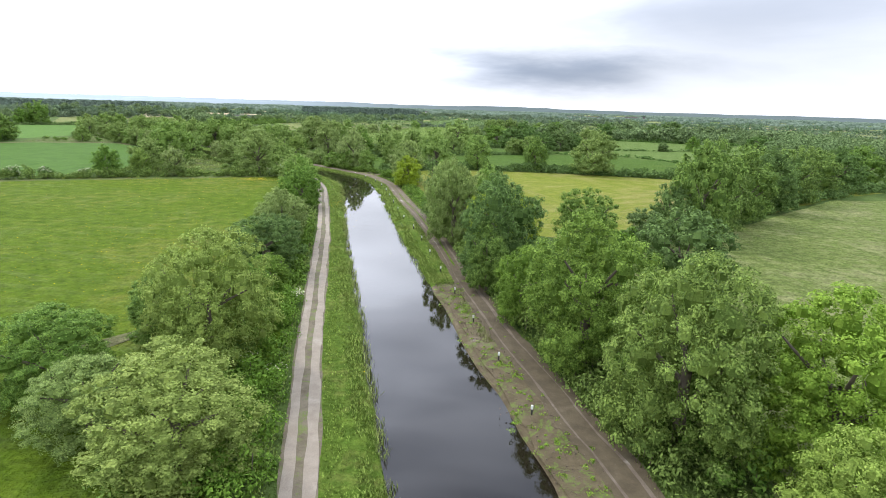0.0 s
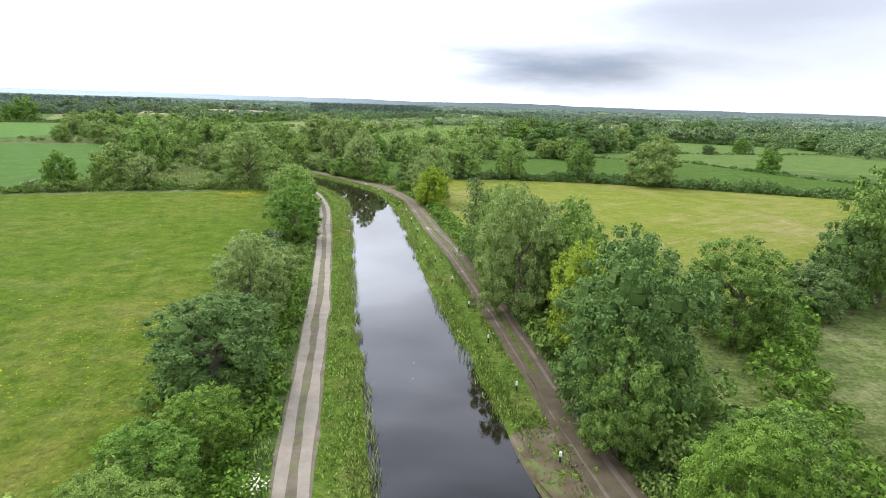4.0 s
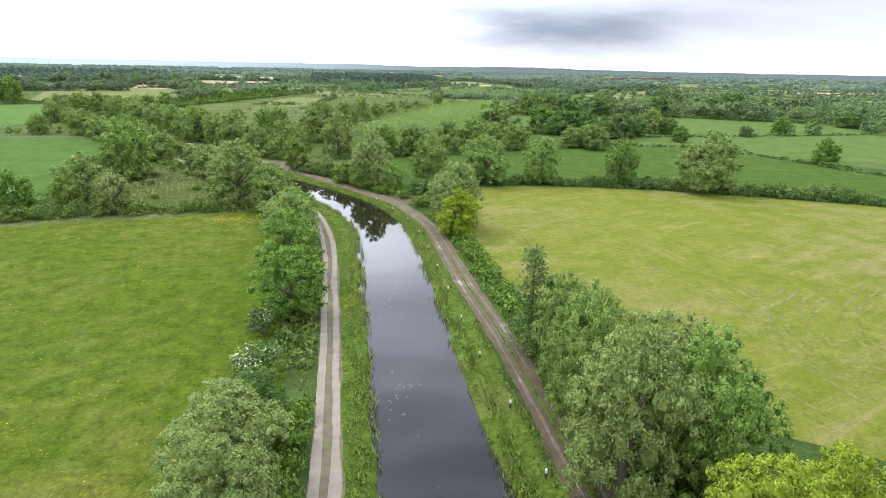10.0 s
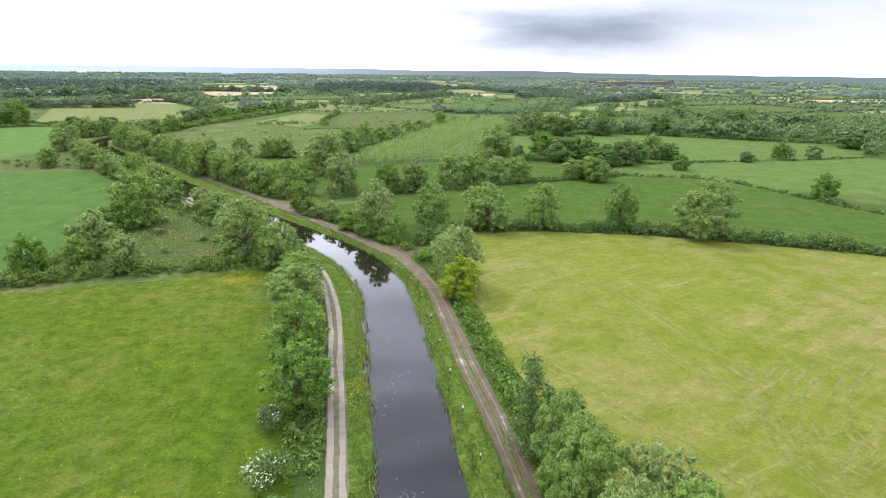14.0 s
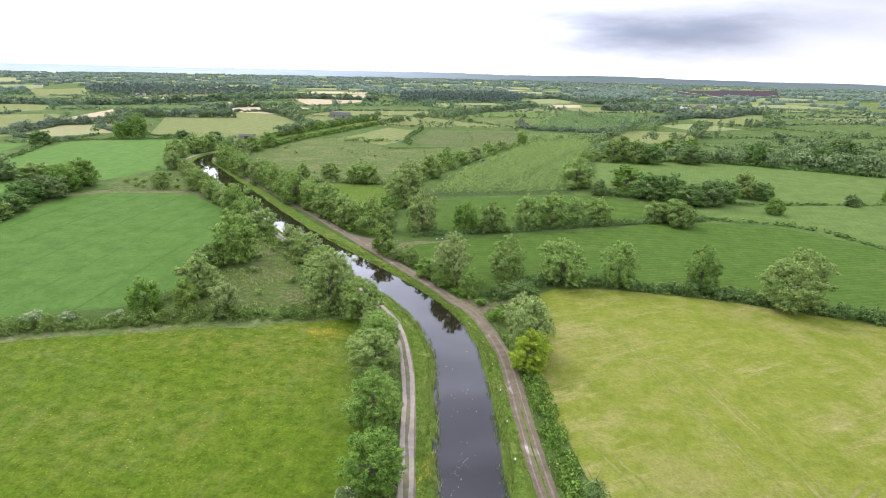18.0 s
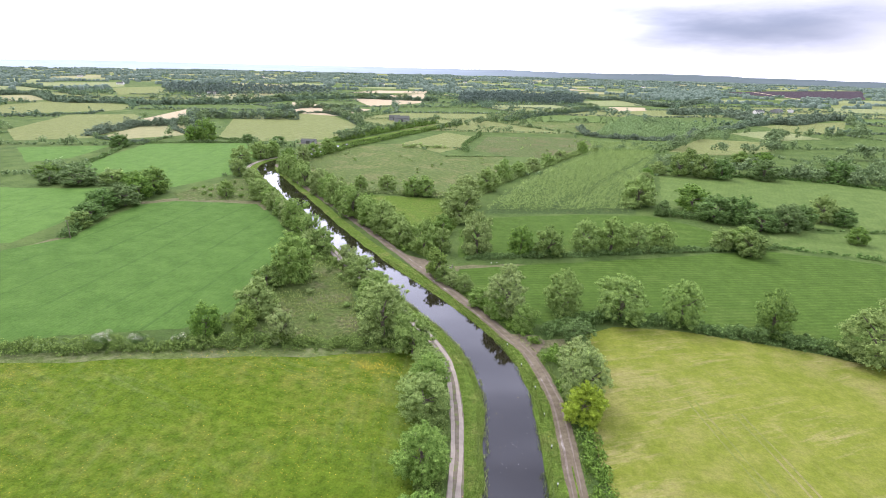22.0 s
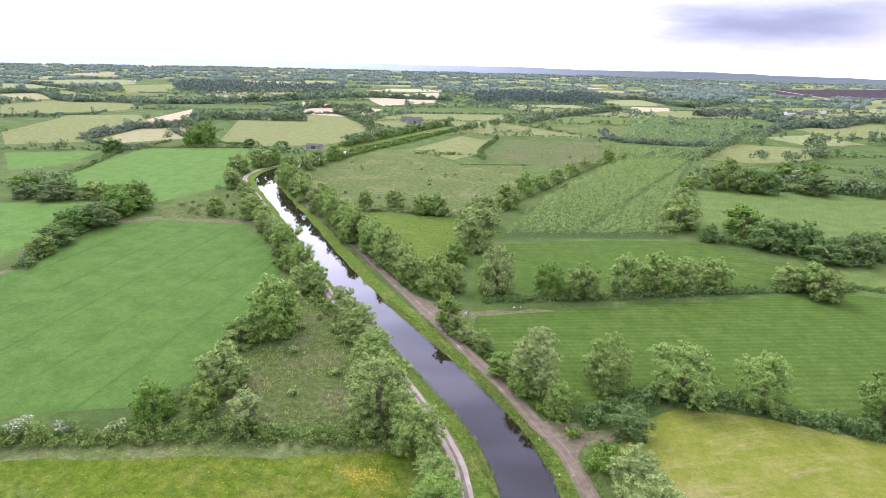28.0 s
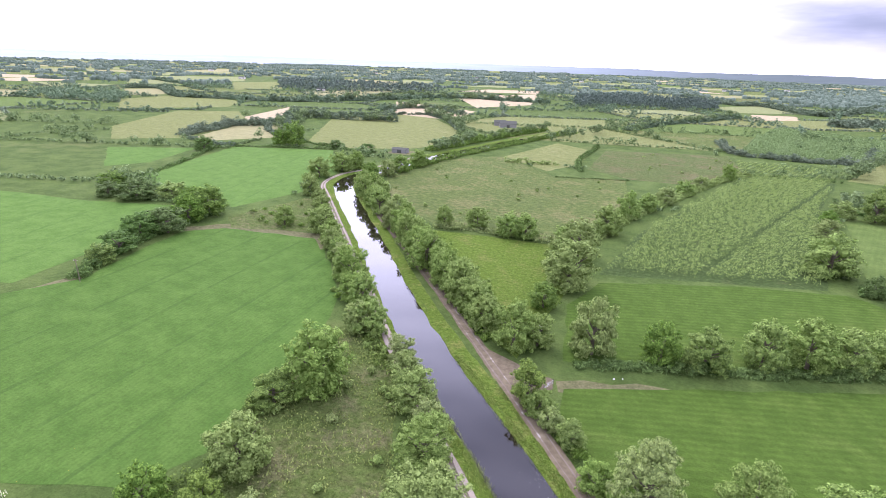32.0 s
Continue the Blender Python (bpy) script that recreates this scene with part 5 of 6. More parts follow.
tagged(new("far_hedgerow_trees", quads_mesh("far_hedgerow_trees", np.concatenate(FAR_TREES), LEAF["hedge"])), "rounded green trees standing in the far hedgerows", "trees", kind="stuff")


# ---- the far country: a patchwork of fields, hedges and woods ----
def far_country():
    rng = np.random.default_rng(12)
    turn = radians(24)
    ax, ay = np.array((math.cos(turn), math.sin(turn))), np.array((-math.sin(turn), math.cos(turn)))
    eye = np.array((-20.0, 80.0))
    du, dv = 190.0, 125.0
    nu, nv = 50, 76
    grid = {}
    for i in range(-nu // 2, nu // 2 + 1):
        for j in range(-nv // 2, nv // 2 + 1):
            grid[i, j] = eye + ax * (i * du + rng.normal() * 22 + (j % 2) * 60) + ay * (j * dv + rng.normal() * 14)
    kinds = ["ley_haze", "pasture", "country", "bright", "rush", "buff", "heath", "straw"]
    share = np.array([16, 30, 6, 18, 12, 12, 4, 2.0])
    share /= share.sum()
    fields = {k: ([], []) for k in kinds}
    trees, shrubs = [], []
    lo = [np.min(k, axis=0) for k in KNOWN]
    hi = [np.max(k, axis=0) for k in KNOWN]

    def taken(p):
        return any(a[0] < p[0] < b[0] and a[1] < p[1] < b[1] and inside(k, p) for k, a, b in zip(KNOWN, lo, hi))

    def seen(p):
        d = p - eye
        return 360 < math.hypot(*d) < 4150 and -radians(72) < math.atan2(d[0], d[1]) < radians(54)

    for i in range(-nu // 2, nu // 2):
        for j in range(-nv // 2, nv // 2):
            q = [grid[i, j], grid[i + 1, j], grid[i + 1, j + 1], grid[i, j + 1]]
            c = sum(q) / 4
            if not seen(c):
                continue
            far = math.hypot(*(c - eye))
            if not any(taken(p) for p in q) and not taken(c):
                v, f = fields[kinds[rng.choice(len(kinds), p=share)]]
                base = len(v)
                v += [(*(p + (c - p) * 0.012), 0.012) for p in q]
                f.append((base, base + 1, base + 2, base + 3))
            if noise.noise(Vector((c[0] * 0.0022, c[1] * 0.0022, 4.0))) > (0.32 if far < 1300 else 0.40):
                for _ in range(int(du * dv / (110 if far < 1200 else 300))):
                    a, b = rng.random(2)
                    p = (q[0] * (1 - a) + q[1] * a) * (1 - b) + (q[3] * (1 - a) + q[2] * a) * b
                    trees.append((*p, rng.uniform(7, 12), rng.uniform(4.0, 6.5)))
            for a, b in ((q[0], q[1]), (q[0], q[3])):
                length = np.linalg.norm(b - a)
                step, lush = (3.6, rng.uniform(-0.25, 0.15)) if far < 1500 else (12.0, rng.uniform(-0.16, 0.22))
                for s in np.arange(0, length, step):
                    p = a + (b - a) * s / length + rng.normal(size=2) * 1.0
                    run = noise.noise(Vector((p[0] * 0.016, p[1] * 0.016, 1.5)))
                    if run > lush and (far >= 1500 or rng.random() < 0.36):
                        trees.append((*p, rng.uniform(6.5, 13.5) * (1.0 if far < 1500 else 0.8), rng.uniform(3.8, 6.6) * (1.0 if far < 1500 else 1.15)))
                    elif far < 1500:
                        shrubs.append((*p, rng.uniform(2.2, 3.4), rng.uniform(2.2, 3.0)))
    for k, (v, f) in fields.items():
        if f:
            tagged(new("far_fields", mesh_of("far_fields", v, f, MAT[k])), "far patchwork of hedged farm fields", "fields", kind="structure")

    def open_land(items):
        at = np.array(items)
        gone = np.array([taken(p) or not seen(p) or np.min(np.abs(CANAL - p).sum(1)) < 22 for p in at[:, :2]])
        at = at[~gone]
        return at, np.hypot(at[:, 0] - eye[0], at[:, 1] - eye[1])

    for items, tall in ((trees, True), (shrubs, False)):
        at, far = open_land(items)
        for lo_d, hi_d, clumps, each, size in ((0, 850, 7, 11, 0.95), (850, 1500, 4, 7, 1.6)):
            some = at[(far >= lo_d) & (far < hi_d)]
            if not tall:
                clumps, each = 2, each - 2
            n = len(some)
            off = unit(rng.normal(size=(n, clumps, 3))) * rng.uniform(0.25, 0.6, (n, clumps, 1))
            r, h = some[:, 3][:, None], some[:, 2][:, None]
            c = np.stack([some[:, :1] + off[..., 0] * r, some[:, 1:2] + off[..., 1] * r, h * (0.46 + 0.6 * off[..., 2])], -1).reshape(-1, 3)
            rad = np.repeat(some[:, 3], clumps) * rng.uniform(0.42, 0.64, n * clumps)
            quads = leaves(rng, c, rad, each, size, 0.9, 0.4)
            name, what = ("far_trees", "countless hedgerow trees and copses of the far country") if tall else ("far_hedges", "countless low field hedges of the far country")
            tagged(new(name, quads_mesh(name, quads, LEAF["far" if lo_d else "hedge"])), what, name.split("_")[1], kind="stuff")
    # past that each tree is a small rounded dome
    at, far = open_land(trees)
    some = at[far >= 1500]
    n = len(some)
    w = rng.uniform(0, 2 * math.pi, (n, 1)) + np.arange(5) * math.pi / 2.5
    rr, hh = some[:, 3][:, None] * rng.uniform(1.0, 1.5, (n, 5)), some[:, 2][:, None]
    low = np.stack([some[:, :1] + np.cos(w) * rr, some[:, 1:2] + np.sin(w) * rr, np.zeros((n, 5)) + 0.2], -1)
    mid = np.stack([some[:, :1] + np.cos(w) * rr * 0.85, some[:, 1:2] + np.sin(w) * rr * 0.85, hh * rng.uniform(0.5, 0.85, (n, 5))], -1)
    top = np.stack([some[:, 0], some[:, 1], some[:, 2]], -1)[:, None]
    verts = np.concatenate([low, mid, top], 1).reshape(-1, 3)
    one = [(j, (j + 1) % 5, 5 + (j + 1) % 5, 5 + j) for j in range(5)] + [(5 + j, 5 + (j + 1) % 5, 10) for j in range(5)]
    faces = [tuple(11 * t + k for k in q) for t in range(n) for q in one]
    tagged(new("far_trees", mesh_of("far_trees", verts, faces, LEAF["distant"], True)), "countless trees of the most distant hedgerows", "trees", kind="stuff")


far_country()


def block(name, corners, gap, height, radius, kind, label, turn=0.0, clumps=2, each=8, size=0.5, jitter=0.18, tall=False, ride=None):
    """Planted rows of trees over a field."""
    rng = np.random.default_rng(len(label))
    ax = np.array((math.cos(radians(turn)), math.sin(radians(turn))))
    ay = np.array((-ax[1], ax[0]))
    k = np.array(corners, float)
    u, v = k @ ax, k @ ay
    pts = [ax * a + ay * b for a in np.arange(u.min(), u.max(), gap[0]) for b in np.arange(v.min(), v.max(), gap[1])]
    pts = [p + rng.normal(size=2) * jitter * gap[0] for p in pts if inside(corners, p) and rng.random() < 0.95 and (ride is None or abs((p - np.array(ride)) @ ay) > 1.7)]
    p = np.array(pts)
    n = len(p)
    h = height * rng.uniform(0.7, 1.25, n)
    if tall:
        z = np.linspace(0.25, 0.95, clumps)
        c = np.stack([np.c_[p, h * t] for t in z], 1).reshape(-1, 3)
        rad = (radius * np.linspace(1.0, 0.35, clumps)[None] * np.ones((n, 1))).ravel()
    else:
        c = np.stack([np.c_[p + rng.normal(size=(n, 2)) * radius * 0.3, h * (0.3 + 0.5 * t)] for t in np.linspace(0, 1, clumps)], 1).reshape(-1, 3)
        rad = np.full(n * clumps, radius) * rng.uniform(0.6, 1.0, n * clumps)
    return tagged(new(name, quads_mesh(name, leaves(rng, c, rad, each, size, 1.0, 0.5), LEAF[kind])), label, "plantation", kind="stuff")


block("young_plantation", [(-69, 353.5), (-63.8, 413.2), (-44.2, 501), (-17.2, 609.3), (36.1, 619.7), (14.2, 509.7), (4.9, 381.2)], (2.1, 3.0), 4.2, 1.65, "sapling", "rows of pale green young planted trees", 74, 2, 12, 0.33, 0.2, ride=(-37.4, 363.6))
block("young_plantation", [(-27.9, 687.0), (37.7, 687.1), (24.6, 617.3), (-25.3, 619.0)], (2.4, 4.2), 2.0, 1.0, "sapling", "rows of small newly planted trees", 74, 1, 10, 0.45, 0.1)
block("conifer_block", [(-24.4, 735.7), (-10, 875.4), (21.4, 1022.8), (133.5, 930.7), (120.9, 785), (46.3, 742.7)], (3.0, 4.4), 4.6, 1.7, "pine", "dense green block of planted conifers", 69, 3, 6, 0.8, 0.12, tall=True)
block("conifer_block", [(-298, 1157), (-245, 1241), (-154, 1253), (-67, 1282), (-66, 1417), (-128, 1485), (-229, 1480), (-311, 1437), (-342, 1336)], (8, 8), 15, 4.5, "fir", "dark far conifer wood", 40, 3, 5, 2.0, tall=True)
block("conifer_block", [(-967, 1119), (-870, 1095), (-772, 1156), (-699, 1249), (-642, 1330), (-765, 1418), (-925, 1374), (-1019, 1358), (-1104, 1308)], (12, 12), 14, 6.5, "fir", "dark far conifer wood", 20, 2, 5, 2.8, tall=True)


# ---- banks, posts and small things ----
def blades(name, line, offs, per, height, width, kind, label, category, seed, y0=-20, y1=260, z=0.0, lean=0.35):
    """Upright blades of grass or reed scattered along a line."""
    rng = np.random.default_rng(seed)
    side = sides(line)
    ok = np.where((line[:, 1] > y0) & (line[:, 1] < y1))[0]
    run = np.linalg.norm(np.diff(line, axis=0), axis=1).mean()
    n = int(len(ok) * run * per)
    i = rng.choice(ok, n)
    o = rng.uniform(*offs, n)
    slide = rng.uniform(-0.5, 0.5, n) * run
    clump = np.array([noise.noise(Vector((line[j, 0] * 0.35, line[j, 1] * 0.35, round(float(q)) * 0.7))) for j, q in zip(i, o)])
    keep = clump > -0.18
    i, o = i[keep], o[keep]
    n = len(i)
    along = np.stack([-side[:, 1], side[:, 0]], 1)
    p = line[i] + side[i] * o[:, None] + along[i] * slide[keep][:, None] + rng.normal(size=(n, 2)) * 0.22
    h = height * rng.uniform(0.55, 1.25, n)
    w = rng.uniform(0, math.pi, n)
    a = np.stack([np.cos(w), np.sin(w), 0 * w], 1) * (width * rng.uniform(0.6, 1.3, n))[:, None]
    tip = np.c_[rng.normal(size=(n, 2)) * lean * h[:, None], h]
    base = np.c_[p, np.full(n, z)]
    up = np.tile((0.0, 0.0, 1.0), (n, 1))
    quads = np.stack([base - a, base + a, base + tip * 0.65 + a * 0.8, base + tip - a * 0.2, up], 1)
    return tagged(new(name, quads_mesh(name, quads, LEAF[kind])), label, category, kind="stuff")


blades("reeds", CANAL, (-6.25, -5.2), 34, 0.75, 0.035, "reed", "fringe of green reeds along the water", "reeds", 51, z=WATER_Z)
blades("reeds", CANAL, (5.3, 6.3), 26, 0.60, 0.035, "reed", "fringe of green reeds along the water", "reeds", 52, 78, 260, WATER_Z)
blades("bank_grass", CANAL, (-7.7, -6.2), 80, 0.26, 0.05, "reed", "long uneven grass on the canal verge", "grass", 53, z=0.02)
blades("bank_grass", CANAL, (6.2, 7.7), 80, 0.26, 0.05, "reed", "long uneven grass on the canal bank", "grass", 54, 76, 260, 0.02)
blades("path_edge_grass", TOWPATH, (-3.0, -1.9), 40, 0.24, 0.05, "reed", "grass along the edge of the towpath", "grass", 55, 58, 260, 0.03)
blades("path_edge_grass", TOWPATH, (1.9, 3.2), 40, 0.26, 0.05, "reed", "grass along the edge of the towpath", "grass", 56, z=0.02)
blades("path_edge_grass", TRACK, (-3.2, -1.9), 40, 0.28, 0.05, "reed", "nettles and grass along the edge of the track", "grass", 57, z=0.02)
blades("path_edge_grass", TRACK, (1.85, 3.4), 40, 0.24, 0.05, "reed", "grass along the edge of the track", "grass", 58, z=0.03)


def bank_tufts(line, offs, n, y0, y1, seed):
    """Low clumps of grass on bare ground, each a small rounded tussock."""
    rng = np.random.default_rng(seed)
    ok = np.where((line[:, 1] > y0) & (line[:, 1] < y1))[0]
    i = rng.choice(ok, n)
    p = line[i] + sides(line)[i] * rng.uniform(*offs, n)[:, None] + rng.normal(size=(n, 2)) * 0.9
    keep = np.array([noise.noise(Vector((q[0] * 0.3, q[1] * 0.3, 2.0))) > -0.12 for q in p])
    c = np.c_[p[keep], np.full(keep.sum(), 0.10)]
    quads = leaves(rng, c, rng.uniform(0.12, 0.42, len(c)), 26, 0.085, 0.35, 0.7)
    return tagged(new("bank_grass", quads_mesh("bank_grass", quads, LEAF["tuft"])), "low clumps of grass on the trodden bank", "grass", kind="stuff")


bank_tufts(CANAL, (6.9, 9.4), 520, -30, 80, 59)


def stones(line, offs, n, size, y0, y1, seed):
    """Loose stones trodden into the bare bank, each a small rough lump."""
    rng = np.random.default_rng(seed)
    ok = np.where((line[:, 1] > y0) & (line[:, 1] < y1))[0]
    i = rng.choice(ok, n)
    p = line[i] + sides(line)[i] * rng.uniform(*offs, n)[:, None] + rng.normal(size=(n, 2)) * 0.8
    verts, faces = [], []
    for x, y in p:
        s, w, base = size * rng.uniform(0.4, 1.4), rng.uniform(0, 6.3), len(verts)
        for k in range(5):
            a, r = w + k * 1.2566, s * rng.uniform(0.7, 1.2)
            verts.append((x + r * math.cos(a), y + r * math.sin(a), 0.05))
        for k in range(5):
            a, r = w + k * 1.2566, s * rng.uniform(0.4, 0.7)
            verts.append((x + r * math.cos(a), y + r * math.sin(a), 0.085 + s * rng.uniform(0.4, 0.8)))
        faces += [(base + k, base + (k + 1) % 5, base + 5 + (k + 1) % 5, base + 5 + k) for k in range(5)] + [tuple(base + 5 + k for k in range(5))]
    return tagged(new("bank_stones", mesh_of("bank_stones", verts, faces, MAT["ruts"])), "loose grey-brown stones on the trodden bank", "stones", kind="stuff")


stones(CANAL, (7.0, 9.4), 1500, 0.07, 0, 80, 77)
stones(TOWPATH, (-1.6, 1.6), 900, 0.045, 0, 120, 78)


def tussocks(corners, n, height, width, kind, label, seed):
    """Tufts of taller grass over a field."""
    rng = np.random.default_rng(seed)
    k = np.array(corners, float)
    p = rng.uniform(k.min(0), k.max(0), (3 * n, 2))
    p = np.array([q for q in p if inside(corners, q) and noise.noise(Vector((q[0] * 0.12, q[1] * 0.12, seed))) > -0.15][:n])
    n = len(p)
    h, w = height * rng.uniform(0.5, 1.4, n), rng.uniform(0, math.pi, n)
    a = np.stack([np.cos(w), np.sin(w), 0 * w], 1) * (width * rng.uniform(0.6, 1.4, n))[:, None]
    base, tip = np.c_[p, np.full(n, 0.02)], np.c_[rng.normal(size=(n, 2)) * height * 0.5, h]
    quads = np.stack([base - a, base + a, base + tip + a * 0.7, base + tip - a * 0.5], 1)
    return tagged(new("grass_tussocks", quads_mesh("grass_tussocks", quads, LEAF[kind])), label, "grass", kind="stuff")


tussocks([(-68, 206), (-82, 215), (-95, 238), (-108, 256), (-128, 262), (-127, 238), (-120, 218), (-112, 203), (-88, 195)], 2600, 0.42, 0.15, "reed", "tall tufted grass in the rough corner", 67)


def sprinkle(name, centre, reach, n, size, kind, label, category, seed, z=0.25):
    """Small flowers or bits scattered round a spot."""
    rng = np.random.default_rng(seed)
    p = rng.normal(size=(n, 2)) * np.array(reach) * 0.5 + np.array(centre)
    p += 0.5 * np.stack([np.sin(p[:, 1] * 1.3), np.cos(p[:, 0] * 1.1)], 1)
    w = rng.uniform(0, math.pi, n)
    s = size * rng.uniform(0.5, 1.4, n)
    a, b = (np.stack([np.cos(w + t), np.sin(w + t), rng.normal(size=n) * 0.25], 1) * s[:, None] for t in (0, math.pi / 2))
    c = np.c_[p, np.full(n, z) + rng.uniform(-0.08, 0.08, n)]
    return tagged(new(name, quads_mesh(name, np.stack([c - a, c - b * 0.6, c + a, c + b * 0.6], 1), LEAF[kind] if kind in LEAF else MAT[kind])), label, category, kind="stuff")


sprinkle("buttercups", (-64.8, 187.3), (7, 4), 850, 0.09, "gold", "dense patch of yellow buttercups in the meadow", "flowers", 61)
sprinkle("buttercups", (-90, 180), (34, 9), 700, 0.085, "gold", "yellow buttercups scattered through the meadow", "flowers", 62)
sprinkle("buttercups", (-75, 150), (44, 40), 900, 0.085, "gold", "yellow buttercups scattered through the meadow", "flowers", 63)
sprinkle("buttercups", (-55, 95), (36, 44), 800, 0.085, "gold", "yellow buttercups scattered through the meadow", "flowers", 64)
sprinkle("buttercups", (-150, 120), (80, 50), 1200, 0.085, "gold", "yellow buttercups scattered through the meadow", "flowers", 65)
sprinkle("yellow_iris", (-28.6, 143), (1.0, 5), 120, 0.09, "gold", "yellow flag iris on the canal verge", "flowers", 66, 0.5)


def floating_weed(centre, reach, n, seed):
    rng = np.random.default_rng(seed)
    quads = []
    for _ in range(n):
        c = np.array(centre) + rng.normal(size=2) * reach
        w, length = rng.uniform(0, math.pi), rng.uniform(0.05, 0.16)
        d = np.array((math.cos(w), math.sin(w)))
        e = np.array((-d[1], d[0])) * rng.uniform(0.02, 0.045)
        bend = rng.normal() * 0.12
        m = c + e * 0 + np.array((-d[1], d[0])) * bend
        for a, b in ((c - d * length, m), (m, c + d * length)):
            quads.append([(*(a - e), WATER_Z + 0.012), (*(b - e), WATER_Z + 0.012), (*(b + e), WATER_Z + 0.012), (*(a + e), WATER_Z + 0.012)])
    return tagged(new("floating_weed", quads_mesh("floating_weed", np.array(quads), MAT["fleece"])), "pale scraps of weed floating on the canal", "weed", kind="stuff")


floating_weed((-18.4, 119.5), (0.8, 2.6), 26, 71)
floating_weed((-23.0, 145), (0.8, 3.0), 30, 72)
floating_weed((-24.5, 165), (1.5, 6.0), 16, 73)
floating_weed((-58, 230.5), (2.0, 2.0), 26, 74)


def rings(profile, n=14):
    """A turned shape from (radius, height) pairs."""
    verts, faces = [], []
    for r, z in profile:
        verts += [(r * math.cos(2 * math.pi * j / n), r * math.sin(2 * math.pi * j / n), z) for j in range(n)]
    for i in range(len(profile) - 1):
        faces += [(i * n + j, i * n + (j + 1) % n, (i + 1) * n + (j + 1) % n, (i + 1) * n + j) for j in range(n)]
    faces.append(tuple(range((len(profile) - 1) * n, len(profile) * n)))
    return verts, faces


def marker_post():
    top = tagged(new("marker_post"), "short black marker post with a white reflective top", "post", "marker posts along the canal")
    part("post", mesh_of("post", *rings([(0.10, -0.1), (0.10, 0.0), (0.085, 0.04), (0.085, 0.60)]), MAT["black"]), top)
    part("reflector_band", mesh_of("reflector_band", *rings([(0.090, 0.60), (0.112, 0.61), (0.112, 0.92), (0.10, 0.96), (0.05, 0.985)]), MAT["white"]), top, "white reflective top band")
    return top


POSTS = smooth_line([(8.2, 43), (6.3, 53.4), (3.9, 65), (-0.8, 88), (-5.7, 113.4), (-10, 129.7), (-14.4, 151), (-18.6, 171.5), (-24.4, 191), (-34.2, 209.2)], 10.45)
first = marker_post()
first.matrix_basis = pose(*POSTS[0], 0.02)
for i, p in enumerate(POSTS[1:]):
    copy_thing(first, pose(*p, 0.02, 1.5 * math.sin(3.1 * i), 2 * math.sin(5 * i), 40 * i))


def bars(verts, faces, a, b, r=0.025, n=6):
    a, b = Vector(a), Vector(b)
    turn, base = (b - a).to_track_quat("Z", "Y").to_matrix(), len(verts)
    for end in (a, b):
        verts += [end + turn @ Vector((r * math.cos(2 * math.pi * j / n), r * math.sin(2 * math.pi * j / n), 0)) for j in range(n)]
    faces += [(base + j, base + (j + 1) % n, base + n + (j + 1) % n, base + n + j) for j in range(n)]
    faces += [tuple(base + j for j in range(n))[::-1], tuple(base + n + j for j in range(n))]


def bar_mesh(name, spans, mat, r=0.025):
    v, f = [], []
    for a, b in spans:
        bars(v, f, a, b, r)
    return mesh_of(name, v, f, mat)


def field_gate(x, y, turn, width=3.8):
    top = tagged(new("field_gate"), "closed galvanised steel bar gate between posts", "gate", "field gates")
    for s in (0, width):
        part("gate_post", bar_mesh("gate_post", [((s, 0, -0.1), (s, 0, 1.45))], MAT["wood"], 0.09), top)
    leaf_frame = part("gate_frame", bar_mesh("gate_frame", [((0.14, 0, 0.15), (0.14, 0, 1.2)), ((width - 0.14, 0, 0.15), (width - 0.14, 0, 1.2)), ((0.14, 0, 0.15), (width - 0.14, 0, 1.2))], MAT["steel"], 0.028), top)
    for z in (0.18, 0.36, 0.55, 0.76, 0.98, 1.2):
        part("rail", bar_mesh("rail", [((0.14, 0.01, z), (width - 0.14, 0.01, z))], MAT["steel"], 0.022), leaf_frame)
    top.matrix_basis = pose(x, y, 0, 0, 0, turn)
    return top


field_gate(-66.5, 261.0, 70)
patch("pavement_gate_apron", [(-38.5, 214.5), (-33, 217.5), (-26.5, 218.6), (-24.4, 215), (-25.2, 210), (-26.2, 205.4), (-30, 209)], "towpath", "bare stony apron at the field gate", "apron", 0.075, 0.5)
patch("pavement_gate_apron", [(-88, 272.6), (-78, 269.5), (-71, 267), (-66, 266.5), (-64.5, 262), (-68, 258), (-76, 258), (-84, 266)], "towpath", "bare stony apron at the field gate", "apron", 0.075, 0.5)
patch("ground_bare_earth", [(-40.5, 52.0), (-37.5, 55.6), (-35.0, 58.6), (-33.6, 57.4), (-35.4, 54.0), (-38.0, 51.6)], "dry", "bare reddish earth worn at the meadow edge", "earth", 0.05, 0.8)
patch("ground_worn_gateway", [(-25.4, 216), (-15, 221.5), (-5, 226), (-4.5, 223.5), (-14, 218.2), (-24.8, 211)], "dry", "worn brown track into the hayfield", "earth", 0.03, 0.8)
patch("ground_worn_gateway", [(-65, 266), (-52, 271.6), (-40, 277), (-36, 277), (-50, 268), (-63, 261.5)], "dry", "bare brown earth worn along the field edge", "earth", 0.03, 1.6)
patch("ground_worn_gateway", [(-233, 246), (-226, 243), (-223, 232), (-227, 222), (-236, 226)], "dry", "bare trodden earth in the field gap", "earth", 0.03, 1.5)


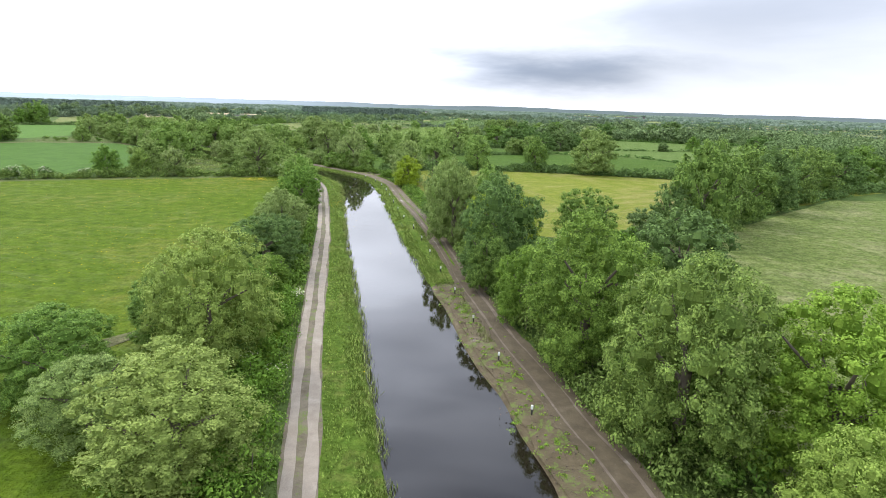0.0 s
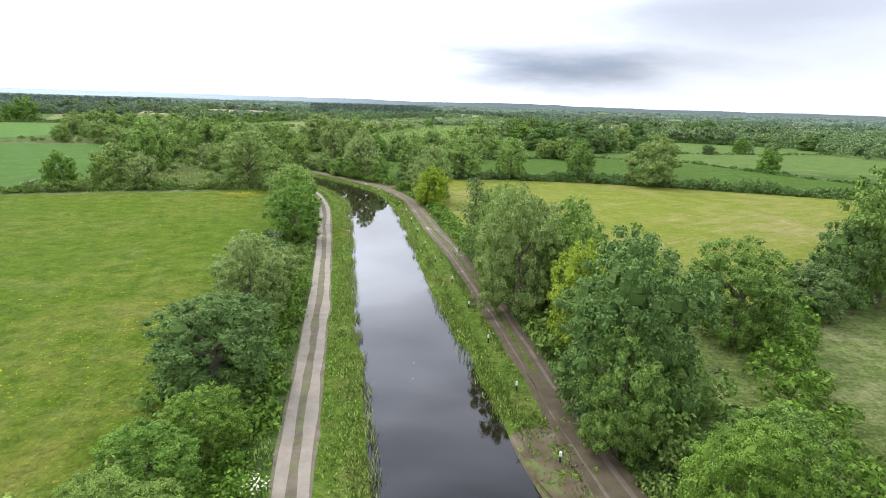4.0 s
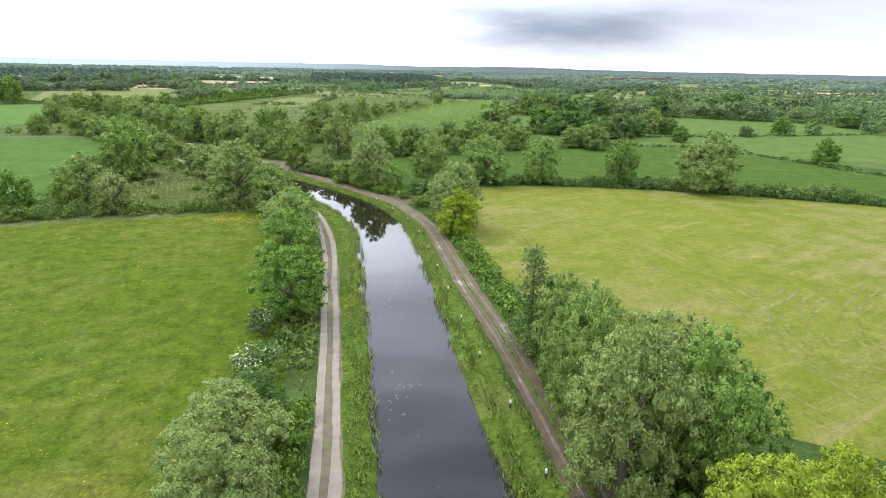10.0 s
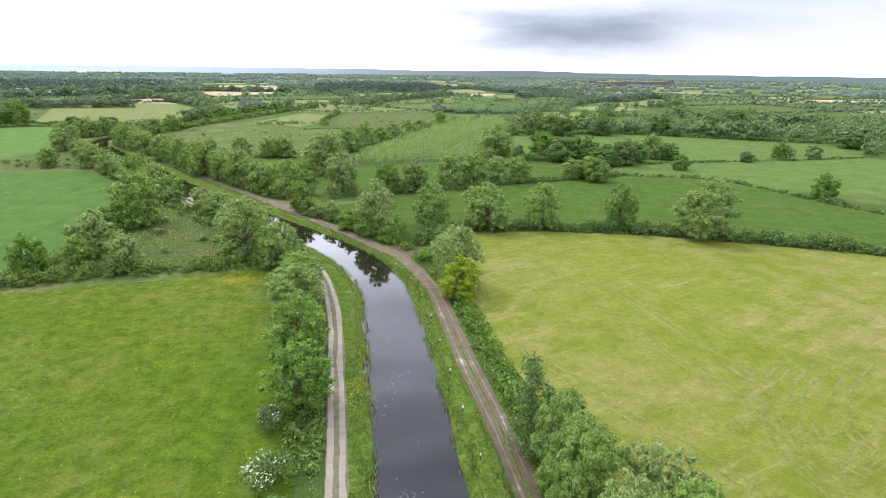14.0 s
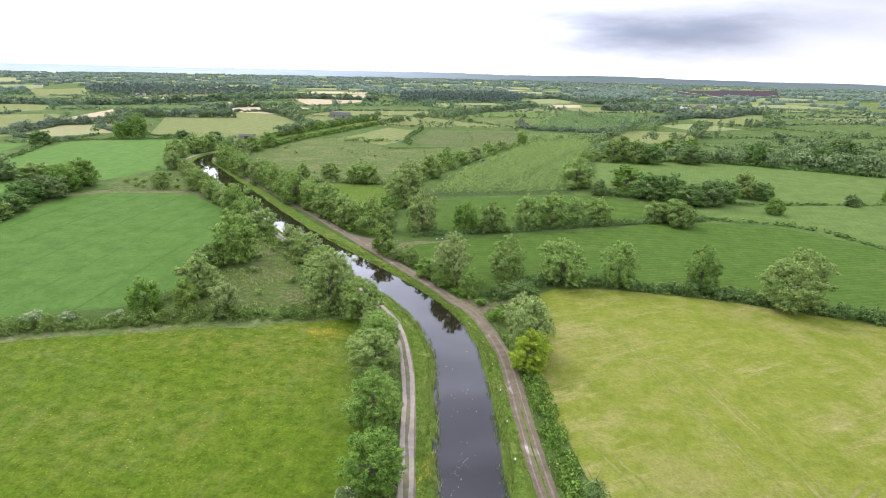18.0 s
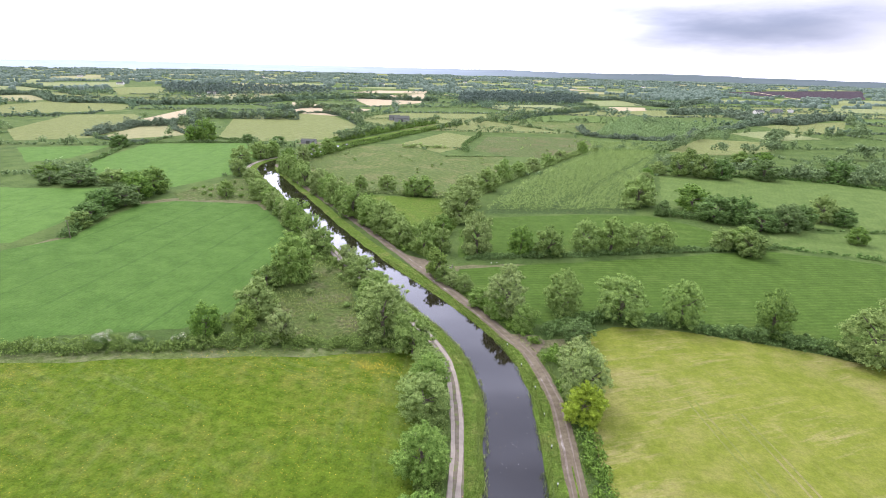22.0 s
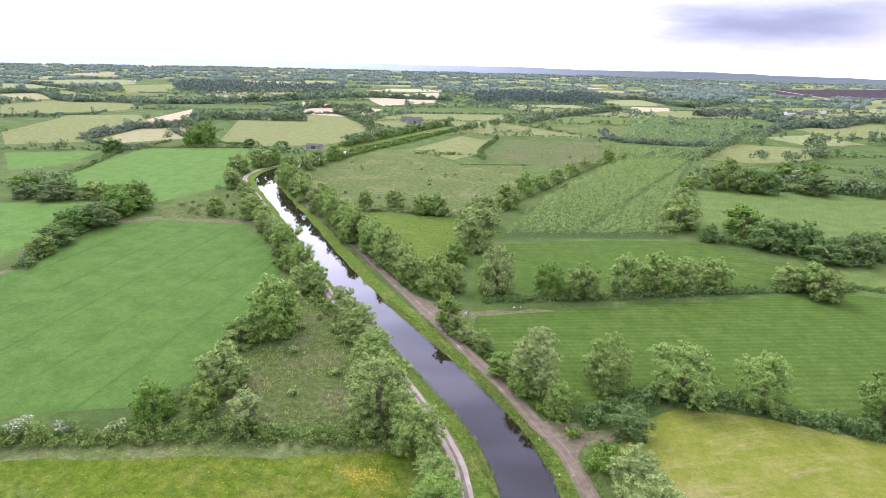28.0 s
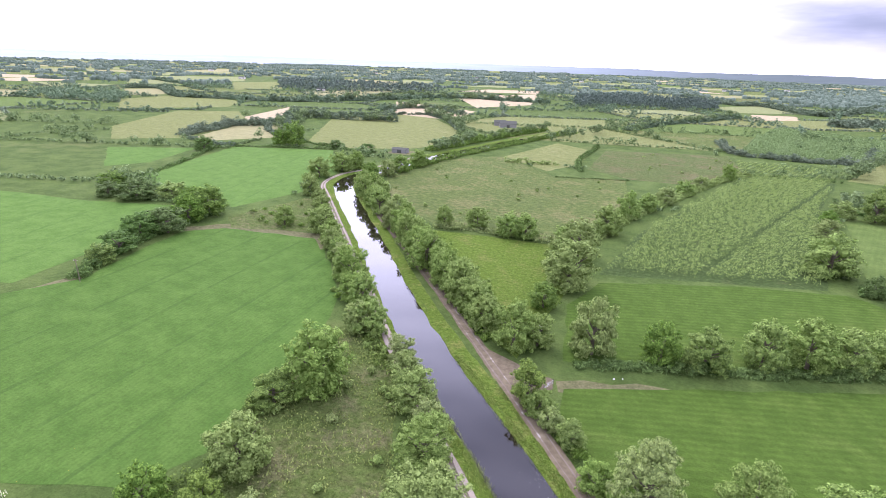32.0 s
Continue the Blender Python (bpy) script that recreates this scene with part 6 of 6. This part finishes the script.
def sack(x, y, turn, length=0.95):
    """A crumpled plastic sack lying on the ground."""
    verts, faces = rings([(0.02, 0.0), (0.30, 0.03), (0.34, 0.12), (0.27, 0.22), (0.08, 0.26)], 12)
    verts = [(a * length * 1.5, b * length * (0.9 + 0.25 * math.sin(5 * a)), c * (1 + 0.3 * math.sin(7 * b))) for a, b, c in verts]
    ob = tagged(new("plastic_sack", mesh_of("plastic_sack", verts, faces, MAT["white"], True)), "white plastic sack lying on the field edge", "sack", "sacks at the gateway")
    ob.matrix_basis = pose(x, y, 0.06, 0, 0, turn)
    return ob


sack(-52.0, 274.4, 20, 0.6)
sack(-50.0, 275.6, 75, 0.5)


def utility_pole(x, y, h=8.5, lean=2.0):
    top = tagged(new("utility_pole"), "grey weathered wooden pole in the hedge", "pole", "poles in the hedge")
    part("shaft", mesh_of("shaft", *rings([(0.15, -0.3), (0.14, 0.5), (0.11, h)], 10), MAT["wood"]), top)
    part("crossarm", bar_mesh("crossarm", [((-0.7, 0, h - 0.5), (0.7, 0, h - 0.5))], MAT["wood"], 0.06), top)
    for s in (-0.6, 0.6):
        part("insulator", mesh_of("insulator", [(v[0] + s, v[1], v[2] + h - 0.45) for v in rings([(0.05, 0), (0.07, 0.08), (0.03, 0.16)], 8)[0]], rings([(0.05, 0), (0.07, 0.08), (0.03, 0.16)], 8)[1], MAT["white"]), top)
    top.matrix_basis = pose(x, y, 0, lean, 0, 30)
    return top


utility_pole(-227, 242.5)


def box_mesh(name, lo, hi, mat):
    (x0, y0, z0), (x1, y1, z1) = lo, hi
    v = [(x, y, z) for z in (z0, z1) for x, y in ((x0, y0), (x1, y0), (x1, y1), (x0, y1))]
    return mesh_of(name, v, [(3, 2, 1, 0), (4, 5, 6, 7), (0, 1, 5, 4), (1, 2, 6, 5), (2, 3, 7, 6), (3, 0, 4, 7)], mat)


def gable_roof(name, w, d, z, rise, mat, over=0.35, thick=0.12):
    x, y = w / 2 + over, d / 2 + over
    v = [(-x, -y, z), (x, -y, z), (x, 0, z + rise), (-x, 0, z + rise), (-x, y, z), (x, y, z)]
    v += [(a, b, c + thick) for a, b, c in v]
    f = [(0, 1, 2, 3), (3, 2, 5, 4), (9, 8, 7, 6), (10, 11, 8, 9), (0, 6, 7, 1), (4, 5, 11, 10), (1, 7, 8, 2), (2, 8, 11, 5), (0, 3, 9, 6), (3, 4, 10, 9)]
    return mesh_of(name, v, f, mat)


def gable_wall(w, d, z, rise, mat):
    x, y = w / 2, d / 2
    v = [(-x, -y, -0.2), (x, -y, -0.2), (x, y, -0.2), (-x, y, -0.2), (-x, -y, z), (x, -y, z), (x, y, z), (-x, y, z), (-x, 0, z + rise), (x, 0, z + rise)]
    f = [(0, 1, 5, 4), (2, 3, 7, 6), (1, 2, 6, 9, 5), (3, 0, 4, 8, 7)]
    return mesh_of("wall", v, f, mat)


def house(x, y, turn, w=13, d=7.5, z=4.2, rise=2.6, label="small white farmhouse with a slate roof"):
    top = tagged(new("house"), label, "house", "far farmhouses")
    part("wall", gable_wall(w, d, z, rise, MAT["render"]), top)
    roof = part("roof", gable_roof("roof", w, d, z, rise, MAT["slate"]), top)
    part("chimney", box_mesh("chimney", (w * 0.38, -0.4, z + rise * 0.6), (w * 0.38 + 0.9, 0.4, z + rise + 1.1), MAT["render"]), roof)
    for i in range(4):
        s = -w * 0.36 + i * w * 0.24
        if i != 2:
            part("window", box_mesh("window", (s - 0.5, -d / 2 - 0.05, 1.0), (s + 0.5, -d / 2 + 0.1, 2.3), MAT["glass"]), top)
        else:
            part("door", box_mesh("door", (s - 0.5, -d / 2 - 0.05, 0.0), (s + 0.5, -d / 2 + 0.1, 2.1), MAT["wood"]), top)
    top.matrix_basis = pose(x, y, 0, 0, 0, turn)
    return top


def shed(x, y, turn, w, d, z, rise, label):
    top = tagged(new("farm_shed"), label, "shed", "farm sheds")
    part("wall", gable_wall(w, d, z, rise, MAT["tin"]), top)
    part("roof", gable_roof("roof", w, d, z, rise, MAT["slate"]), top)
    part("door", box_mesh("door", (-1.8, -d / 2 - 0.06, 0.0), (1.8, -d / 2 + 0.1, min(3.2, z)), MAT["slate"]), top)
    top.matrix_basis = pose(x, y, 0, 0, 0, turn)
    return top


shed(-283, 543, 12, 13, 7, 2.8, 1.4, "low grey sheet-roofed farm shed by the canal")
patch("ground_shed_yard", [(-292, 533), (-268, 536), (-266, 552), (-276, 557), (-294, 548)], "dry", "bare pale yard round the shed", "yard", 0.03)
shed(-278, 782, 25, 20, 11, 4.6, 3.0, "dark roofed farm building among trees")
shed(-293, 794, 25, 14, 9, 4.0, 2.6, "dark roofed farm building among trees")
far_farm = house(-790, 1960, 15, 18, 9)
for x, y, w in ((-1330, 1360, 20), (-1900, 1740, 60), (-850, 1130, 35), (-1000, 2300, 10), (-620, 2500, 70), (-1500, 2300, 40), (-350, 2700, 20), (-80, 2300, 5), (260, 1260, 30), (335, 1340, 80), (120, 2600, 40), (-2200, 2400, 15), (-700, 3000, 50), (500, 2100, 25)):
    copy_thing(far_farm, pose(x, y, 0, 0, 0, w))
shed(300, 1300, 60, 30, 14, 5, 3, "grey farm shed beside the far farmyard")


def blossom_bush(x, y, h, r, seed, amount=0.5, label="hawthorn bush covered in creamy blossom"):
    rng = np.random.default_rng(seed)
    top = tagged(new("flowering_bush"), label, "bush", "flowering bushes")
    n = 26
    c = unit(rng.normal(size=(n, 3))) * rng.uniform(0.3, 0.75, (n, 1)) * (r, r, h * 0.45) + (0, 0, h * 0.5)
    rad = rng.uniform(0.28, 0.45, n) * r
    tagged(part("foliage", quads_mesh("foliage", leaves(rng, c, rad, 90, 0.20), LEAF["dark"]), top), kind="stuff")
    some = rng.random(n) < amount
    tagged(part("blossom", quads_mesh("blossom", leaves(rng, c[some] + (0, 0, 0.12), rad[some] * 1.12, 48, 0.14, 0.8, 0.3), LEAF["bloom"]), top, "creamy white blossom"), kind="stuff")
    part("trunk", mesh_of("trunk", *rings([(0.16, -0.1), (0.12, 0.6), (0.07, h * 0.6)], 8), BARK), top)
    top.matrix_basis = pose(x, y, 0)
    return top


blossom_bush(-35.5, 121.5, 4.6, 3.6, 81, 0.28, "elder bush dotted with flat white flower heads")
blossom_bush(-38.6, 132.0, 4.0, 2.2, 82, 0.16)
blossom_bush(-138, 174.6, 4.2, 3.4, 83, 0.5)
blossom_bush(-130, 178, 4.0, 2.6, 84, 0.35)
blossom_bush(-119.5, 182, 3.4, 2.2, 85, 0.3)
blossom_bush(-75.8, 283, 7.0, 3.0, 86, 0.25)


# scattered scrub on the rough ground
def scrub(name, corners, n, height, radius, kind, label, seed, each=40, size=0.3):
    rng = np.random.default_rng(seed)
    k = np.array(corners, float)
    made = 0
    while made < n:
        p = rng.uniform(k.min(0), k.max(0))
        if not inside(corners, p):
            continue
        made += 1
        h, r = height * rng.uniform(0.5, 1.3), radius * rng.uniform(0.6, 1.3)
        m = 6
        c = unit(rng.normal(size=(m, 3))) * rng.uniform(0.2, 0.6, (m, 1)) * (r, r, h * 0.4) + (p[0], p[1], h * 0.45)
        ob = tagged(new(name), label, name)
        tagged(part("foliage", quads_mesh("foliage", leaves(rng, c, np.full(m, r * 0.5), each, size), LEAF[kind]), ob), kind="stuff")


scrub("bush", [(-68, 206), (-82, 215), (-95, 238), (-108, 256), (-128, 262), (-127, 238), (-120, 218), (-112, 206)], 16, 2.0, 1.5, "grey", "low straggling bush in the rough corner", 91)
scrub("bush", [(-206, 412), (-232, 458), (-215, 545), (-140, 525), (-100, 535), (-80, 440), (-110, 385), (-152, 378)], 18, 1.8, 1.5, "grey", "small bush on the bog pasture", 92, 22, 0.4)
scrub("bush", [(-128, 570), (-135, 668), (-36, 710), (-22, 622), (-48, 556), (-92, 550)], 10, 1.6, 1.5, "grey", "small bush on the brown heath", 93, 18, 0.5)
scrub("bush", [(-246, 330), (-243, 376), (-228, 376), (-196, 334), (-232, 316)], 14, 2.4, 1.7, "mid", "small bush on the dry headland", 94, 24, 0.4)
scrub("bush", [(-130, 262), (-118, 262), (-190, 335), (-230, 382), (-240, 380), (-190, 326)], 34, 2.6, 1.8, "bramble", "straggling bush between crop and track", 95, 30, 0.34)
